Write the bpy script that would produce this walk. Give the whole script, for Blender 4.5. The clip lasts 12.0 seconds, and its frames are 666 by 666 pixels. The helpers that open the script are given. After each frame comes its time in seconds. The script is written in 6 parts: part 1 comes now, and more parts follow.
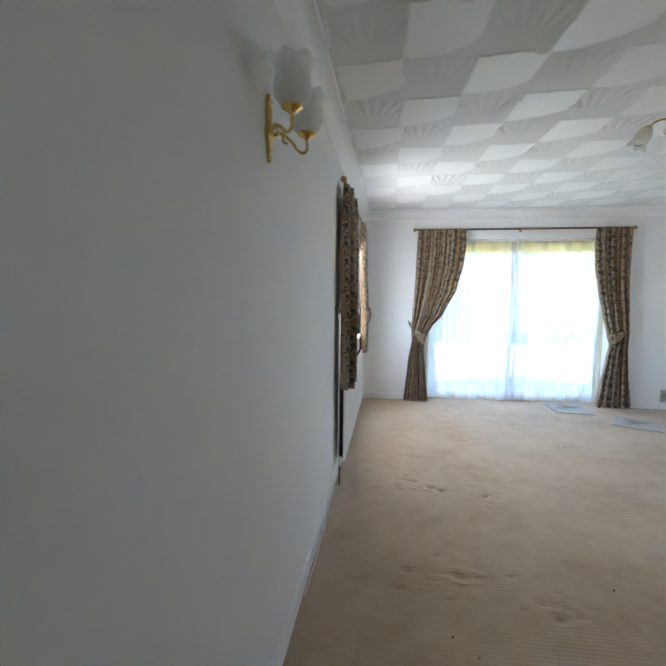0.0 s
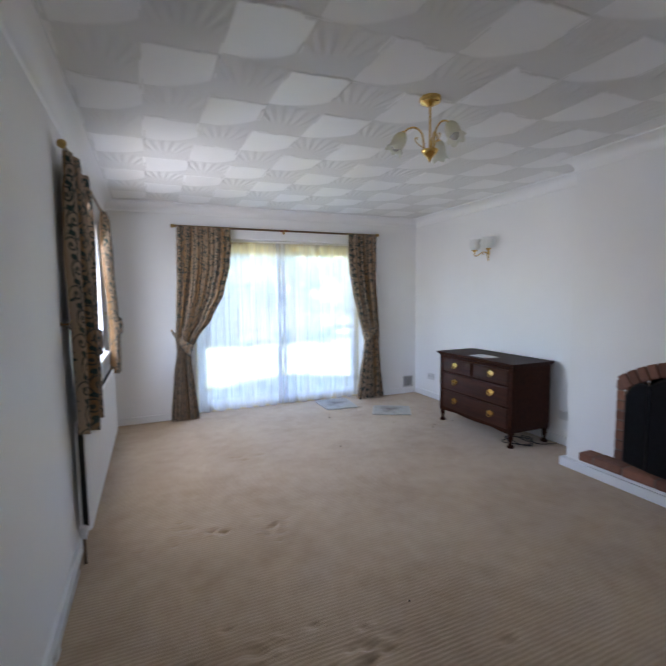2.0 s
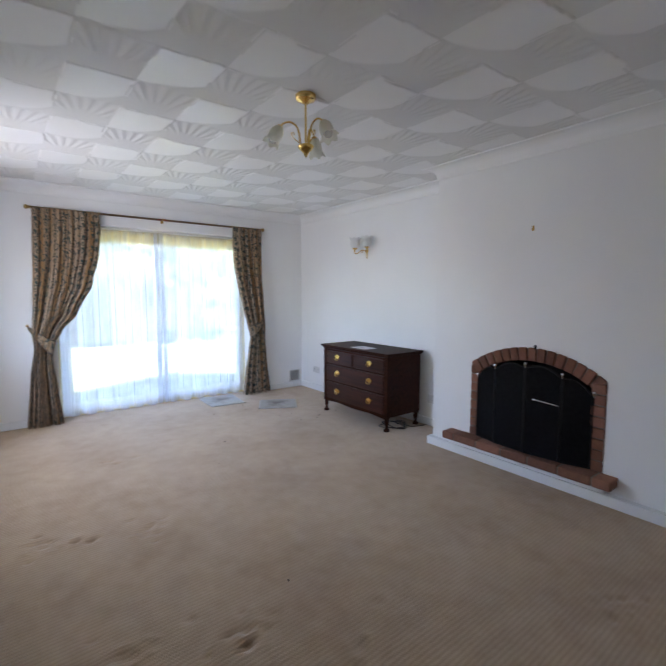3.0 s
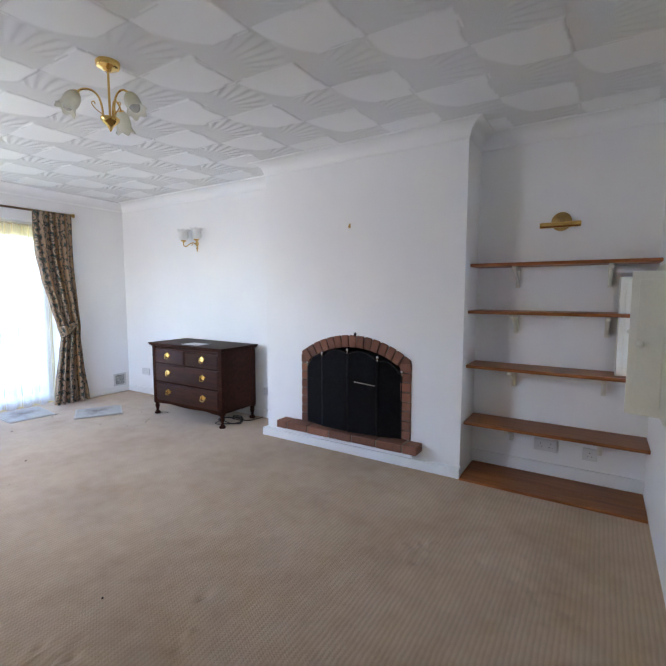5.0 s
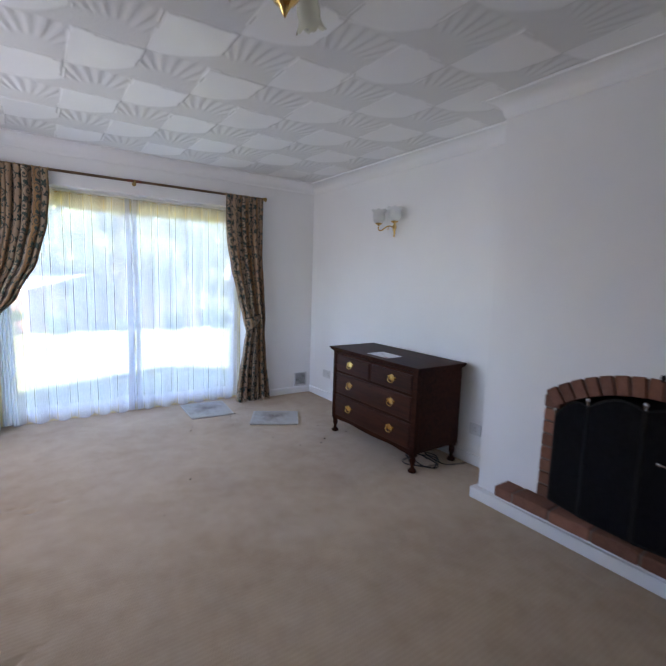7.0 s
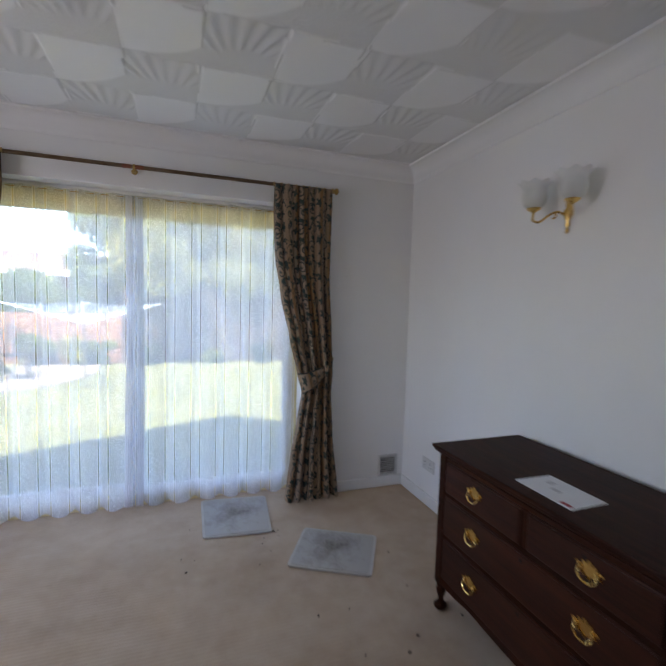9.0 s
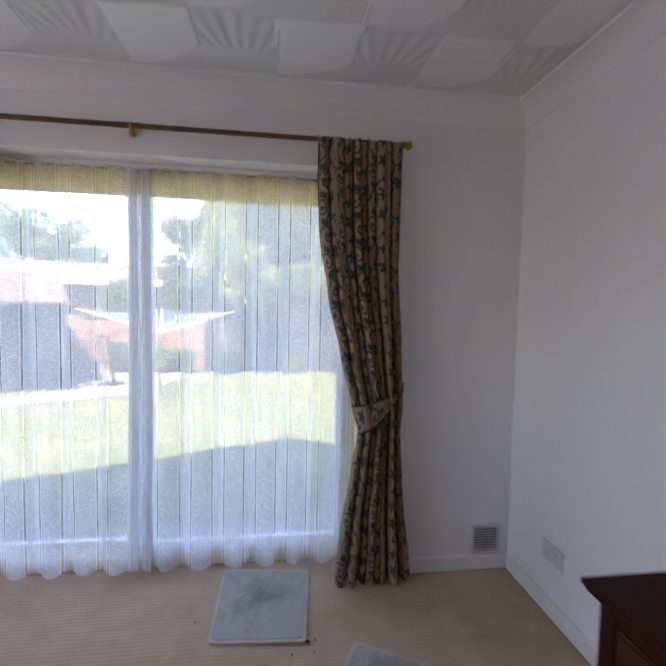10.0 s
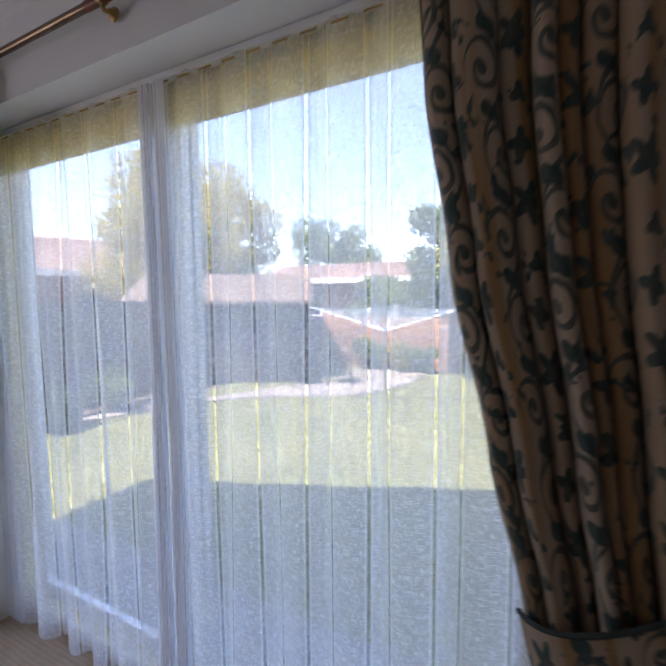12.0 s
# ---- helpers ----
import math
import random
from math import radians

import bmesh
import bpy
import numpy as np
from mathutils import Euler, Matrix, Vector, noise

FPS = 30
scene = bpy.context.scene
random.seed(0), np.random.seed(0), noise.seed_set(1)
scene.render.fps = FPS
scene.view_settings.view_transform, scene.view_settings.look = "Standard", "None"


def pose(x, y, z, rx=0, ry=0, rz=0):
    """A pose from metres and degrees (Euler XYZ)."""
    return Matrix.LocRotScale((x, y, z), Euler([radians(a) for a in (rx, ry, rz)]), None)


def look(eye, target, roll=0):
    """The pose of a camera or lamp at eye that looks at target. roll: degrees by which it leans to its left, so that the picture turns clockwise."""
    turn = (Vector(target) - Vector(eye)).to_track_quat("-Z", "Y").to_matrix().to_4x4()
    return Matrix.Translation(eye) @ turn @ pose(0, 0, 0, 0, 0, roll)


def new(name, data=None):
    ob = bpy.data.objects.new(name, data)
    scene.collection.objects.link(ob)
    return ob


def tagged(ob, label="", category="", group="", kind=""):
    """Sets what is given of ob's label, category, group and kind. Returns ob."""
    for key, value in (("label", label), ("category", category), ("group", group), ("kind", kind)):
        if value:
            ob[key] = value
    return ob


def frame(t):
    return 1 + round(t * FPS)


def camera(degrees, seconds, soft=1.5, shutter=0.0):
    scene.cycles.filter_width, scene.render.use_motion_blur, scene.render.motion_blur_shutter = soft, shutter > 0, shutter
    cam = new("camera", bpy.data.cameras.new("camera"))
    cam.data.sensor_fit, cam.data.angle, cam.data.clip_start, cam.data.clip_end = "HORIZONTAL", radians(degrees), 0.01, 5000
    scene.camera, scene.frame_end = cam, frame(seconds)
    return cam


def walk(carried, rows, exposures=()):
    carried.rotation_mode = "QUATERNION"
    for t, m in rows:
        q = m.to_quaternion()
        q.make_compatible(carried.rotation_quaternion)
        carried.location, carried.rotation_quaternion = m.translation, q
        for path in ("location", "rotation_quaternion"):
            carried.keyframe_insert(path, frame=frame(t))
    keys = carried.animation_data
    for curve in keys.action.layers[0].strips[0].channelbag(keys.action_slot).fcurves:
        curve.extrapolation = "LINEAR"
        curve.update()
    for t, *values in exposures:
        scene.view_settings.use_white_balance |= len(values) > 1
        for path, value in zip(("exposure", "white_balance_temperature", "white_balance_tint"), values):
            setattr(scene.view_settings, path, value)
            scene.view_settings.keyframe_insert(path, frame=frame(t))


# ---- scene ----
cam = camera(75.7, 12.0, soft=1.6, shutter=0.5)
PATH = [
    (0, (0.39, 0.385, 1.384), (0.126, 2.359, 1.198), 0.4),
    (0.5, (0.398, 0.603, 1.412), (0.325, 2.595, 1.248), -1.0),
    (1, (0.405, 0.761, 1.407), (0.614, 2.743, 1.239), -0.9),
    (1.5, (0.412, 0.868, 1.397), (0.908, 2.798, 1.229), -0.7),
    (2, (0.43, 0.863, 1.403), (1.203, 2.699, 1.225), -0.7),
    (2.5, (0.445, 0.823, 1.371), (1.465, 2.534, 1.193), -0.2),
    (3, (0.462, 0.792, 1.359), (1.671, 2.374, 1.17), 0.1),
    (3.5, (0.476, 0.751, 1.344), (1.837, 2.204, 1.153), 0.3),
    (3.7, (0.484, 0.739, 1.342), (1.91, 2.129, 1.15), 0.2),
    (4.5, (0.508, 0.715, 1.312), (2.134, 1.862, 1.122), 0.2),
    (5.0, (0.525, 0.700, 1.297), (2.213, 1.755, 1.11), 0.1),
    (5.3, (0.533, 0.702, 1.287), (2.2, 1.792, 1.105), 0.1),
    (5.5, (0.543, 0.767, 1.294), (2.171, 1.911, 1.094), -0.2),
    (6, (0.748, 0.992, 1.281), (2.176, 2.376, 1.063), -0.0),
    (6.5, (0.99, 1.279, 1.311), (2.235, 2.827, 1.075), 1.3),
    (7, (1.209, 1.632, 1.363), (2.328, 3.27, 1.113), 1.8),
    (8.8, (2.099, 2.927, 1.384), (2.864, 4.769, 1.236), 1.7),
    (9, (2.205, 3.086, 1.409), (2.882, 4.963, 1.267), 1.7),
    (9.5, (2.393, 3.51, 1.404), (2.864, 5.45, 1.294), 1.5),
    (10, (2.606, 3.885, 1.383), (2.869, 5.864, 1.267), 1.2),
    (10.5, (2.804, 4.249, 1.386), (2.743, 6.244, 1.264), 0.6),
    (11, (2.916, 4.63, 1.406), (2.701, 6.613, 1.267), 1.4),
    (11.5, (3.02, 4.964, 1.425), (2.428, 6.866, 1.246), 0.9),
    (11.8, (3.039, 5.131, 1.445), (2.205, 6.938, 1.242), 0.2),
    (12, (3.018, 5.199, 1.401), (2.079, 6.958, 1.245), -0.5),
]
EXPO = [(0, 4.75, 6100, 11), (0.6, 4.51, 6100, 14), (1.2, 4.31, 6100, 17), (2.5, 4.32, 6100, 19), (3.5, 4.65, 6080, 19), (5.4, 5.06, 6080, 19), (6.0, 4.4, 6000, 20), (6.5, 4.21, 5950, 21), (7.2, 4.05, 6050, 22), (9.0, 3.52, 6400, 22), (10.0, 3.47, 6530, 26), (10.5, 3.3, 6600, 28), (12, 2.98, 6430, 28)]
scene.cycles.max_bounces, scene.cycles.diffuse_bounces = 14, 9
walk(cam, [(t, look(eye, target, roll)) for t, eye, target, roll in PATH], EXPO)

# ---------------------------------------------------------------- light
SUN_DIR = Vector((0.17, 0.5, -1.0)).normalized()
world = bpy.data.worlds.new("sky")
world.use_nodes = True
scene.world = world
wn = world.node_tree
sky = wn.nodes.new("ShaderNodeTexSky")
sky.sky_type = "NISHITA"
sky.sun_disc = False
sky.sun_elevation = radians(62)
sky.sun_rotation = radians(199)
bgn = wn.nodes["Background"]
wn.links.new(sky.outputs["Color"], bgn.inputs["Color"])
bgn.inputs["Strength"].default_value = 0.105
sun_data = bpy.data.lights.new("sun", "SUN")
sun_data.energy = 3.0
sun_data.angle = radians(0.5)
sun_data.color = (1.0, 0.95, 0.87)
sun_ob = new("sun", sun_data)
sun_ob.rotation_euler = SUN_DIR.to_track_quat("-Z", "Y").to_euler()
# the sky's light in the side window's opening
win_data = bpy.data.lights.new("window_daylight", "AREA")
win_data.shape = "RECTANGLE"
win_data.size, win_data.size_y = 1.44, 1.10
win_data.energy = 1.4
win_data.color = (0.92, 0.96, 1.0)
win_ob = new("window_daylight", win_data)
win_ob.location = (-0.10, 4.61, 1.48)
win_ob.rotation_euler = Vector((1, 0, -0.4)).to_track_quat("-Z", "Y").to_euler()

# ---------------------------------------------------------------- measures
W, YN, YS, CEIL = 3.87, 6.0, 0.41, 2.42      # room: x 0..W, y YS..YN
ALC = 3.83                                    # back of the alcove
BX, BY0, BY1 = 3.49, 1.495, 3.255             # chimney breast face and sides
DX0, DX1, DHEAD = 0.87, 3.04, 2.07            # garden door opening
WY0, WY1, WZ0, WZ1 = 3.86, 5.36, 0.90, 2.06   # side window opening
GZ = -0.15


# ---------------------------------------------------------------- materials
def nodes_of(name):
    m = bpy.data.materials.new(name)
    m.use_nodes = True
    t = m.node_tree
    return m, t, t.nodes["Principled BSDF"]


def mth(t, op, a, b=None, c=None):
    n = t.nodes.new("ShaderNodeMath")
    n.operation = op
    for i, v in enumerate((a, b, c)):
        if v is None:
            continue
        if isinstance(v, (int, float)):
            n.inputs[i].default_value = v
        else:
            t.links.new(v, n.inputs[i])
    return n.outputs[0]


def coords(t, kind="Object"):
    return t.nodes.new("ShaderNodeTexCoord").outputs[kind]


def noise_of(t, vec, scale, detail=4.0, rough=0.55, dist=0.0):
    n = t.nodes.new("ShaderNodeTexNoise")
    n.inputs["Scale"].default_value = scale
    n.inputs["Detail"].default_value = detail
    n.inputs["Roughness"].default_value = rough
    n.inputs["Distortion"].default_value = dist
    t.links.new(vec, n.inputs["Vector"])
    return n.outputs["Fac"]


def scaled(t, vec, sx, sy, sz):
    n = t.nodes.new("ShaderNodeMapping")
    n.inputs["Scale"].default_value = (sx, sy, sz)
    t.links.new(vec, n.inputs["Vector"])
    return n.outputs["Vector"]


def ramp(t, fac, stops):
    n = t.nodes.new("ShaderNodeValToRGB")
    e = n.color_ramp.elements
    while len(e) < len(stops):
        e.new(0.5)
    for k, (p, col) in enumerate(stops):
        e[k].position = p
        e[k].color = (*col, 1)
    t.links.new(fac, n.inputs["Fac"])
    return n.outputs["Color"]


def mixc(t, fac, a, b, mode="MIX"):
    n = t.nodes.new("ShaderNodeMix")
    n.data_type = "RGBA"
    n.blend_type = mode
    for sock, v in ((n.inputs[0], fac), (n.inputs[6], a), (n.inputs[7], b)):
        if isinstance(v, (int, float)):
            sock.default_value = v
        elif isinstance(v, tuple):
            sock.default_value = (*v, 1)
        else:
            t.links.new(v, sock)
    return n.outputs[2]


def bump_of(t, p, height, strength=0.3, dist=0.002):
    n = t.nodes.new("ShaderNodeBump")
    n.inputs["Strength"].default_value = strength
    n.inputs["Distance"].default_value = dist
    t.links.new(height, n.inputs["Height"])
    t.links.new(n.outputs["Normal"], p.inputs["Normal"])


def plain(name, a, b, rough=0.6, metal=0.0, scale=6.0, grain=120.0, bump=0.15, stretch=(1, 1, 1), rvar=0.12, spec=0.5):
    """Two-scale variation between the colours a and b, with fine relief."""
    m, t, p = nodes_of(name)
    vec = scaled(t, coords(t), *stretch)
    big = noise_of(t, vec, scale, 5, 0.6)
    fine = noise_of(t, vec, grain, 3, 0.6)
    both = mth(t, "ADD", mth(t, "MULTIPLY", big, 0.65), mth(t, "MULTIPLY", fine, 0.35))
    t.links.new(ramp(t, both, [(0.34, a), (0.66, b)]), p.inputs["Base Color"])
    p.inputs["Metallic"].default_value = metal
    p.inputs["Specular IOR Level"].default_value = spec
    t.links.new(mth(t, "ADD", rough - rvar / 2, mth(t, "MULTIPLY", big, rvar)), p.inputs["Roughness"])
    if bump:
        bump_of(t, p, fine, bump, 0.001)
    return m


def per_piece(name, dark, light, rough=0.85, scale=40.0, bump=0.5):
    """Brick, board and slab: each piece its own shade."""
    m, t, p = nodes_of(name)
    info = t.nodes.new("ShaderNodeObjectInfo").outputs["Random"]
    isl = t.nodes.new("ShaderNodeNewGeometry").outputs["Random Per Island"]
    vec = coords(t)
    n1 = noise_of(t, vec, scale, 5, 0.65)
    n2 = noise_of(t, vec, scale * 5, 3, 0.6)
    r = mth(t, "FRACT", mth(t, "ADD", info, isl))
    f = mth(t, "ADD", mth(t, "MULTIPLY", r, 0.5), mth(t, "MULTIPLY", n1, 0.5))
    t.links.new(ramp(t, f, [(0.25, dark), (0.75, light)]), p.inputs["Base Color"])
    p.inputs["Roughness"].default_value = rough
    bump_of(t, p, mth(t, "ADD", n1, mth(t, "MULTIPLY", n2, 0.5)), bump, 0.003)
    return m


def wood(name, dark, light, axis="Y", rough=0.4, scale=1.0, coat=0.0, bump=0.12, spec=0.5):
    m, t, p = nodes_of(name)
    s = {"X": (1.2, 16, 16), "Y": (16, 1.2, 16), "Z": (16, 16, 1.2)}[axis]
    vec = scaled(t, coords(t), *(v * scale for v in s))
    n1 = noise_of(t, vec, 2.2, 6, 0.62, 0.6)
    n2 = noise_of(t, vec, 11.0, 4, 0.6)
    info = t.nodes.new("ShaderNodeObjectInfo").outputs["Random"]
    f = mth(t, "ADD", mth(t, "ADD", mth(t, "MULTIPLY", n1, 0.7), mth(t, "MULTIPLY", n2, 0.25)), mth(t, "MULTIPLY", info, 0.08))
    t.links.new(ramp(t, f, [(0.32, dark), (0.72, light)]), p.inputs["Base Color"])
    t.links.new(mth(t, "ADD", rough - 0.06, mth(t, "MULTIPLY", n2, 0.14)), p.inputs["Roughness"])
    p.inputs["Coat Weight"].default_value = coat
    p.inputs["Specular IOR Level"].default_value = spec
    bump_of(t, p, n2, bump, 0.001)
    return m


def carpet_material():
    m, t, p = nodes_of("beige_cord_carpet")
    vec = coords(t)
    sep = t.nodes.new("ShaderNodeSeparateXYZ")
    t.links.new(vec, sep.inputs[0])
    wob = mth(t, "MULTIPLY", noise_of(t, vec, 14.0, 3), 0.012)
    yy = mth(t, "ADD", sep.outputs["Y"], wob)
    rib = mth(t, "SINE", mth(t, "MULTIPLY", yy, 2 * math.pi / 0.0205))
    knot = mth(t, "SINE", mth(t, "MULTIPLY", sep.outputs["X"], 2 * math.pi / 0.012))
    h = mth(t, "ADD", mth(t, "MULTIPLY", rib, 0.5), mth(t, "MULTIPLY", mth(t, "MULTIPLY", rib, knot), 0.22))
    fuzz = noise_of(t, vec, 420.0, 2, 0.7)
    big = noise_of(t, vec, 1.6, 5, 0.6)
    mid = noise_of(t, vec, 9.0, 5, 0.65)
    f = mth(t, "ADD", mth(t, "MULTIPLY", big, 0.6), mth(t, "MULTIPLY", mid, 0.4))
    c1 = ramp(t, f, [(0.30, (0.36, 0.248, 0.152)), (0.5, (0.455, 0.335, 0.222)), (0.70, (0.53, 0.405, 0.28))])
    # shade between the ribs is put into the colour, darkest at the bottoms
    groove = mth(t, "MULTIPLY", mth(t, "ADD", rib, 1.0), 0.5)
    c2 = mixc(t, mth(t, "MULTIPLY", mth(t, "POWER", mth(t, "SUBTRACT", 1.0, groove), 2.0), 0.20), c1, (0.17, 0.115, 0.07))
    t.links.new(c2, p.inputs["Base Color"])
    p.inputs["Roughness"].default_value = 0.95
    p.inputs["Sheen Weight"].default_value = 0.15
    bump_of(t, p, mth(t, "ADD", h, mth(t, "MULTIPLY", fuzz, 0.6)), 0.42, 0.0025)
    return m


def cell_of(t, u, v, cw, ch, ou, ov):
    """Place within cells of cw x ch metres, from each cell's middle: across, up, radius, angle."""
    a = mth(t, "MULTIPLY", mth(t, "SUBTRACT", mth(t, "FRACT", mth(t, "ADD", mth(t, "DIVIDE", u, cw), ou)), 0.5), cw)
    b = mth(t, "MULTIPLY", mth(t, "SUBTRACT", mth(t, "FRACT", mth(t, "ADD", mth(t, "DIVIDE", v, ch), ov)), 0.5), ch)
    r = mth(t, "SQRT", mth(t, "ADD", mth(t, "MULTIPLY", a, a), mth(t, "MULTIPLY", b, b)))
    return a, b, r, mth(t, "ARCTAN2", b, a)


def spiral_mask(t, u, v, cw, ch, ou, ov, turn, size):
    """One curling scroll with a round bud in each cell."""
    a, b, r, th = cell_of(t, u, v, cw, ch, ou, ov)
    ph = mth(t, "ADD", mth(t, "MULTIPLY", th, turn), mth(t, "MULTIPLY", r, 2 * math.pi / (size * 0.72)))
    line = mth(t, "GREATER_THAN", mth(t, "COSINE", ph), mth(t, "SUBTRACT", 0.74, mth(t, "MULTIPLY", r, 7.0)))
    ring = mth(t, "MULTIPLY", mth(t, "LESS_THAN", r, size), mth(t, "GREATER_THAN", r, size * 0.22))
    eye = mth(t, "LESS_THAN", r, size * 0.22)
    return mth(t, "MAXIMUM", mth(t, "MULTIPLY", line, ring), eye)


def leaf_mask(t, u, v, cw, ch, ou, ov, size, lobes, turn):
    """One lobed leaf in each cell."""
    a, b, r, th = cell_of(t, u, v, cw, ch, ou, ov)
    rim = mth(t, "ADD", size * 0.74, mth(t, "MULTIPLY", mth(t, "COSINE", mth(t, "ADD", mth(t, "MULTIPLY", th, lobes), turn)), size * 0.26))
    return mth(t, "LESS_THAN", r, rim)


def curtain_material():
    m, t, p = nodes_of("scroll_print_curtain_cloth")
    uv = coords(t, "UV")
    wob = t.nodes.new("ShaderNodeTexNoise")
    wob.inputs["Scale"].default_value = 14.0
    t.links.new(uv, wob.inputs["Vector"])
    off = t.nodes.new("ShaderNodeVectorMath")
    off.operation = "MULTIPLY_ADD"
    t.links.new(wob.outputs["Color"], off.inputs[0])
    off.inputs[1].default_value = (0.016, 0.016, 0)
    t.links.new(uv, off.inputs[2])
    sep = t.nodes.new("ShaderNodeSeparateXYZ")
    t.links.new(off.outputs[0], sep.inputs[0])
    u, v = sep.outputs["X"], sep.outputs["Y"]
    PW, PH = 0.185, 0.25
    v = mth(t, "ADD", v, mth(t, "MULTIPLY", mth(t, "FLOOR", mth(t, "DIVIDE", u, PW)), PH * 0.42))
    # a column of S-shaped vine with a curl in each bend
    a = mth(t, "MULTIPLY", mth(t, "SUBTRACT", mth(t, "FRACT", mth(t, "DIVIDE", u, PW)), 0.40), PW)
    bow = mth(t, "MULTIPLY", mth(t, "SINE", mth(t, "MULTIPLY", v, 2 * math.pi / PH)), 0.034)
    girth = mth(t, "ADD", 0.0042, mth(t, "MULTIPLY", mth(t, "COSINE", mth(t, "MULTIPLY", v, 4 * math.pi / PH)), 0.0022))
    stem = mth(t, "LESS_THAN", mth(t, "ABSOLUTE", mth(t, "SUBTRACT", a, bow)), girth)
    s1 = spiral_mask(t, u, v, PW, PH, 0.5 - 0.40 + 0.09, 0.25, -1.0, 0.047)
    s2 = spiral_mask(t, u, v, PW, PH, 0.5 - 0.40 - 0.09, 0.75, -1.0, 0.047)
    scroll = mth(t, "MAXIMUM", mth(t, "MAXIMUM", s1, s2), stem)
    # a column of lobed leaves and trefoils between the vines
    leaf = mth(t, "MAXIMUM", leaf_mask(t, u, v, PW, PH, 0.62, 0.05, 0.036, 5, 0.6), leaf_mask(t, u, v, PW, PH, 0.60, 0.40, 0.019, 3, 1.9))
    leaf = mth(t, "MAXIMUM", leaf, leaf_mask(t, u, v, PW, PH, 0.64, 0.70, 0.027, 4, 0.9))
    leaf = mth(t, "MAXIMUM", leaf, leaf_mask(t, u, v, PW, PH * 0.5, 0.12, 0.5, 0.026, 2, 0.7))
    leaf = mth(t, "MAXIMUM", leaf, leaf_mask(t, u, v, PW, PH, 0.90, 0.12, 0.015, 3, 2.6))
    patch = noise_of(t, uv, 40.0, 2, 0.5)
    leaf = mth(t, "MAXIMUM", leaf, mth(t, "GREATER_THAN", noise_of(t, uv, 26.0, 2, 0.5, 0.6), 0.63))
    stripe = noise_of(t, scaled(t, uv, 6.5, 0.25, 1), 1.6, 2)
    ground = ramp(t, stripe, [(0.40, (0.215, 0.115, 0.042)), (0.47, (0.265, 0.18, 0.11)), (0.64, (0.32, 0.24, 0.17))])
    c = mixc(t, mth(t, "MULTIPLY", scroll, mth(t, "ADD", 0.58, mth(t, "MULTIPLY", patch, 0.6))), ground, (0.035, 0.047, 0.038))
    c = mixc(t, mth(t, "MULTIPLY", leaf, mth(t, "ADD", 0.62, mth(t, "MULTIPLY", patch, 0.6))), c, (0.014, 0.038, 0.034))
    t.links.new(c, p.inputs["Base Color"])
    p.inputs["Roughness"].default_value = 0.85
    p.inputs["Sheen Weight"].default_value = 0.1
    weave = noise_of(t, uv, 900.0, 2)
    bump_of(t, p, weave, 0.25, 0.0006)
    tr = t.nodes.new("ShaderNodeBsdfTranslucent")
    t.links.new(c, tr.inputs["Color"])
    mix = t.nodes.new("ShaderNodeMixShader")
    mix.inputs[0].default_value = 0.05
    t.links.new(p.outputs[0], mix.inputs[1])
    t.links.new(tr.outputs[0], mix.inputs[2])
    t.links.new(mix.outputs[0], t.nodes["Material Output"].inputs[0])
    return m


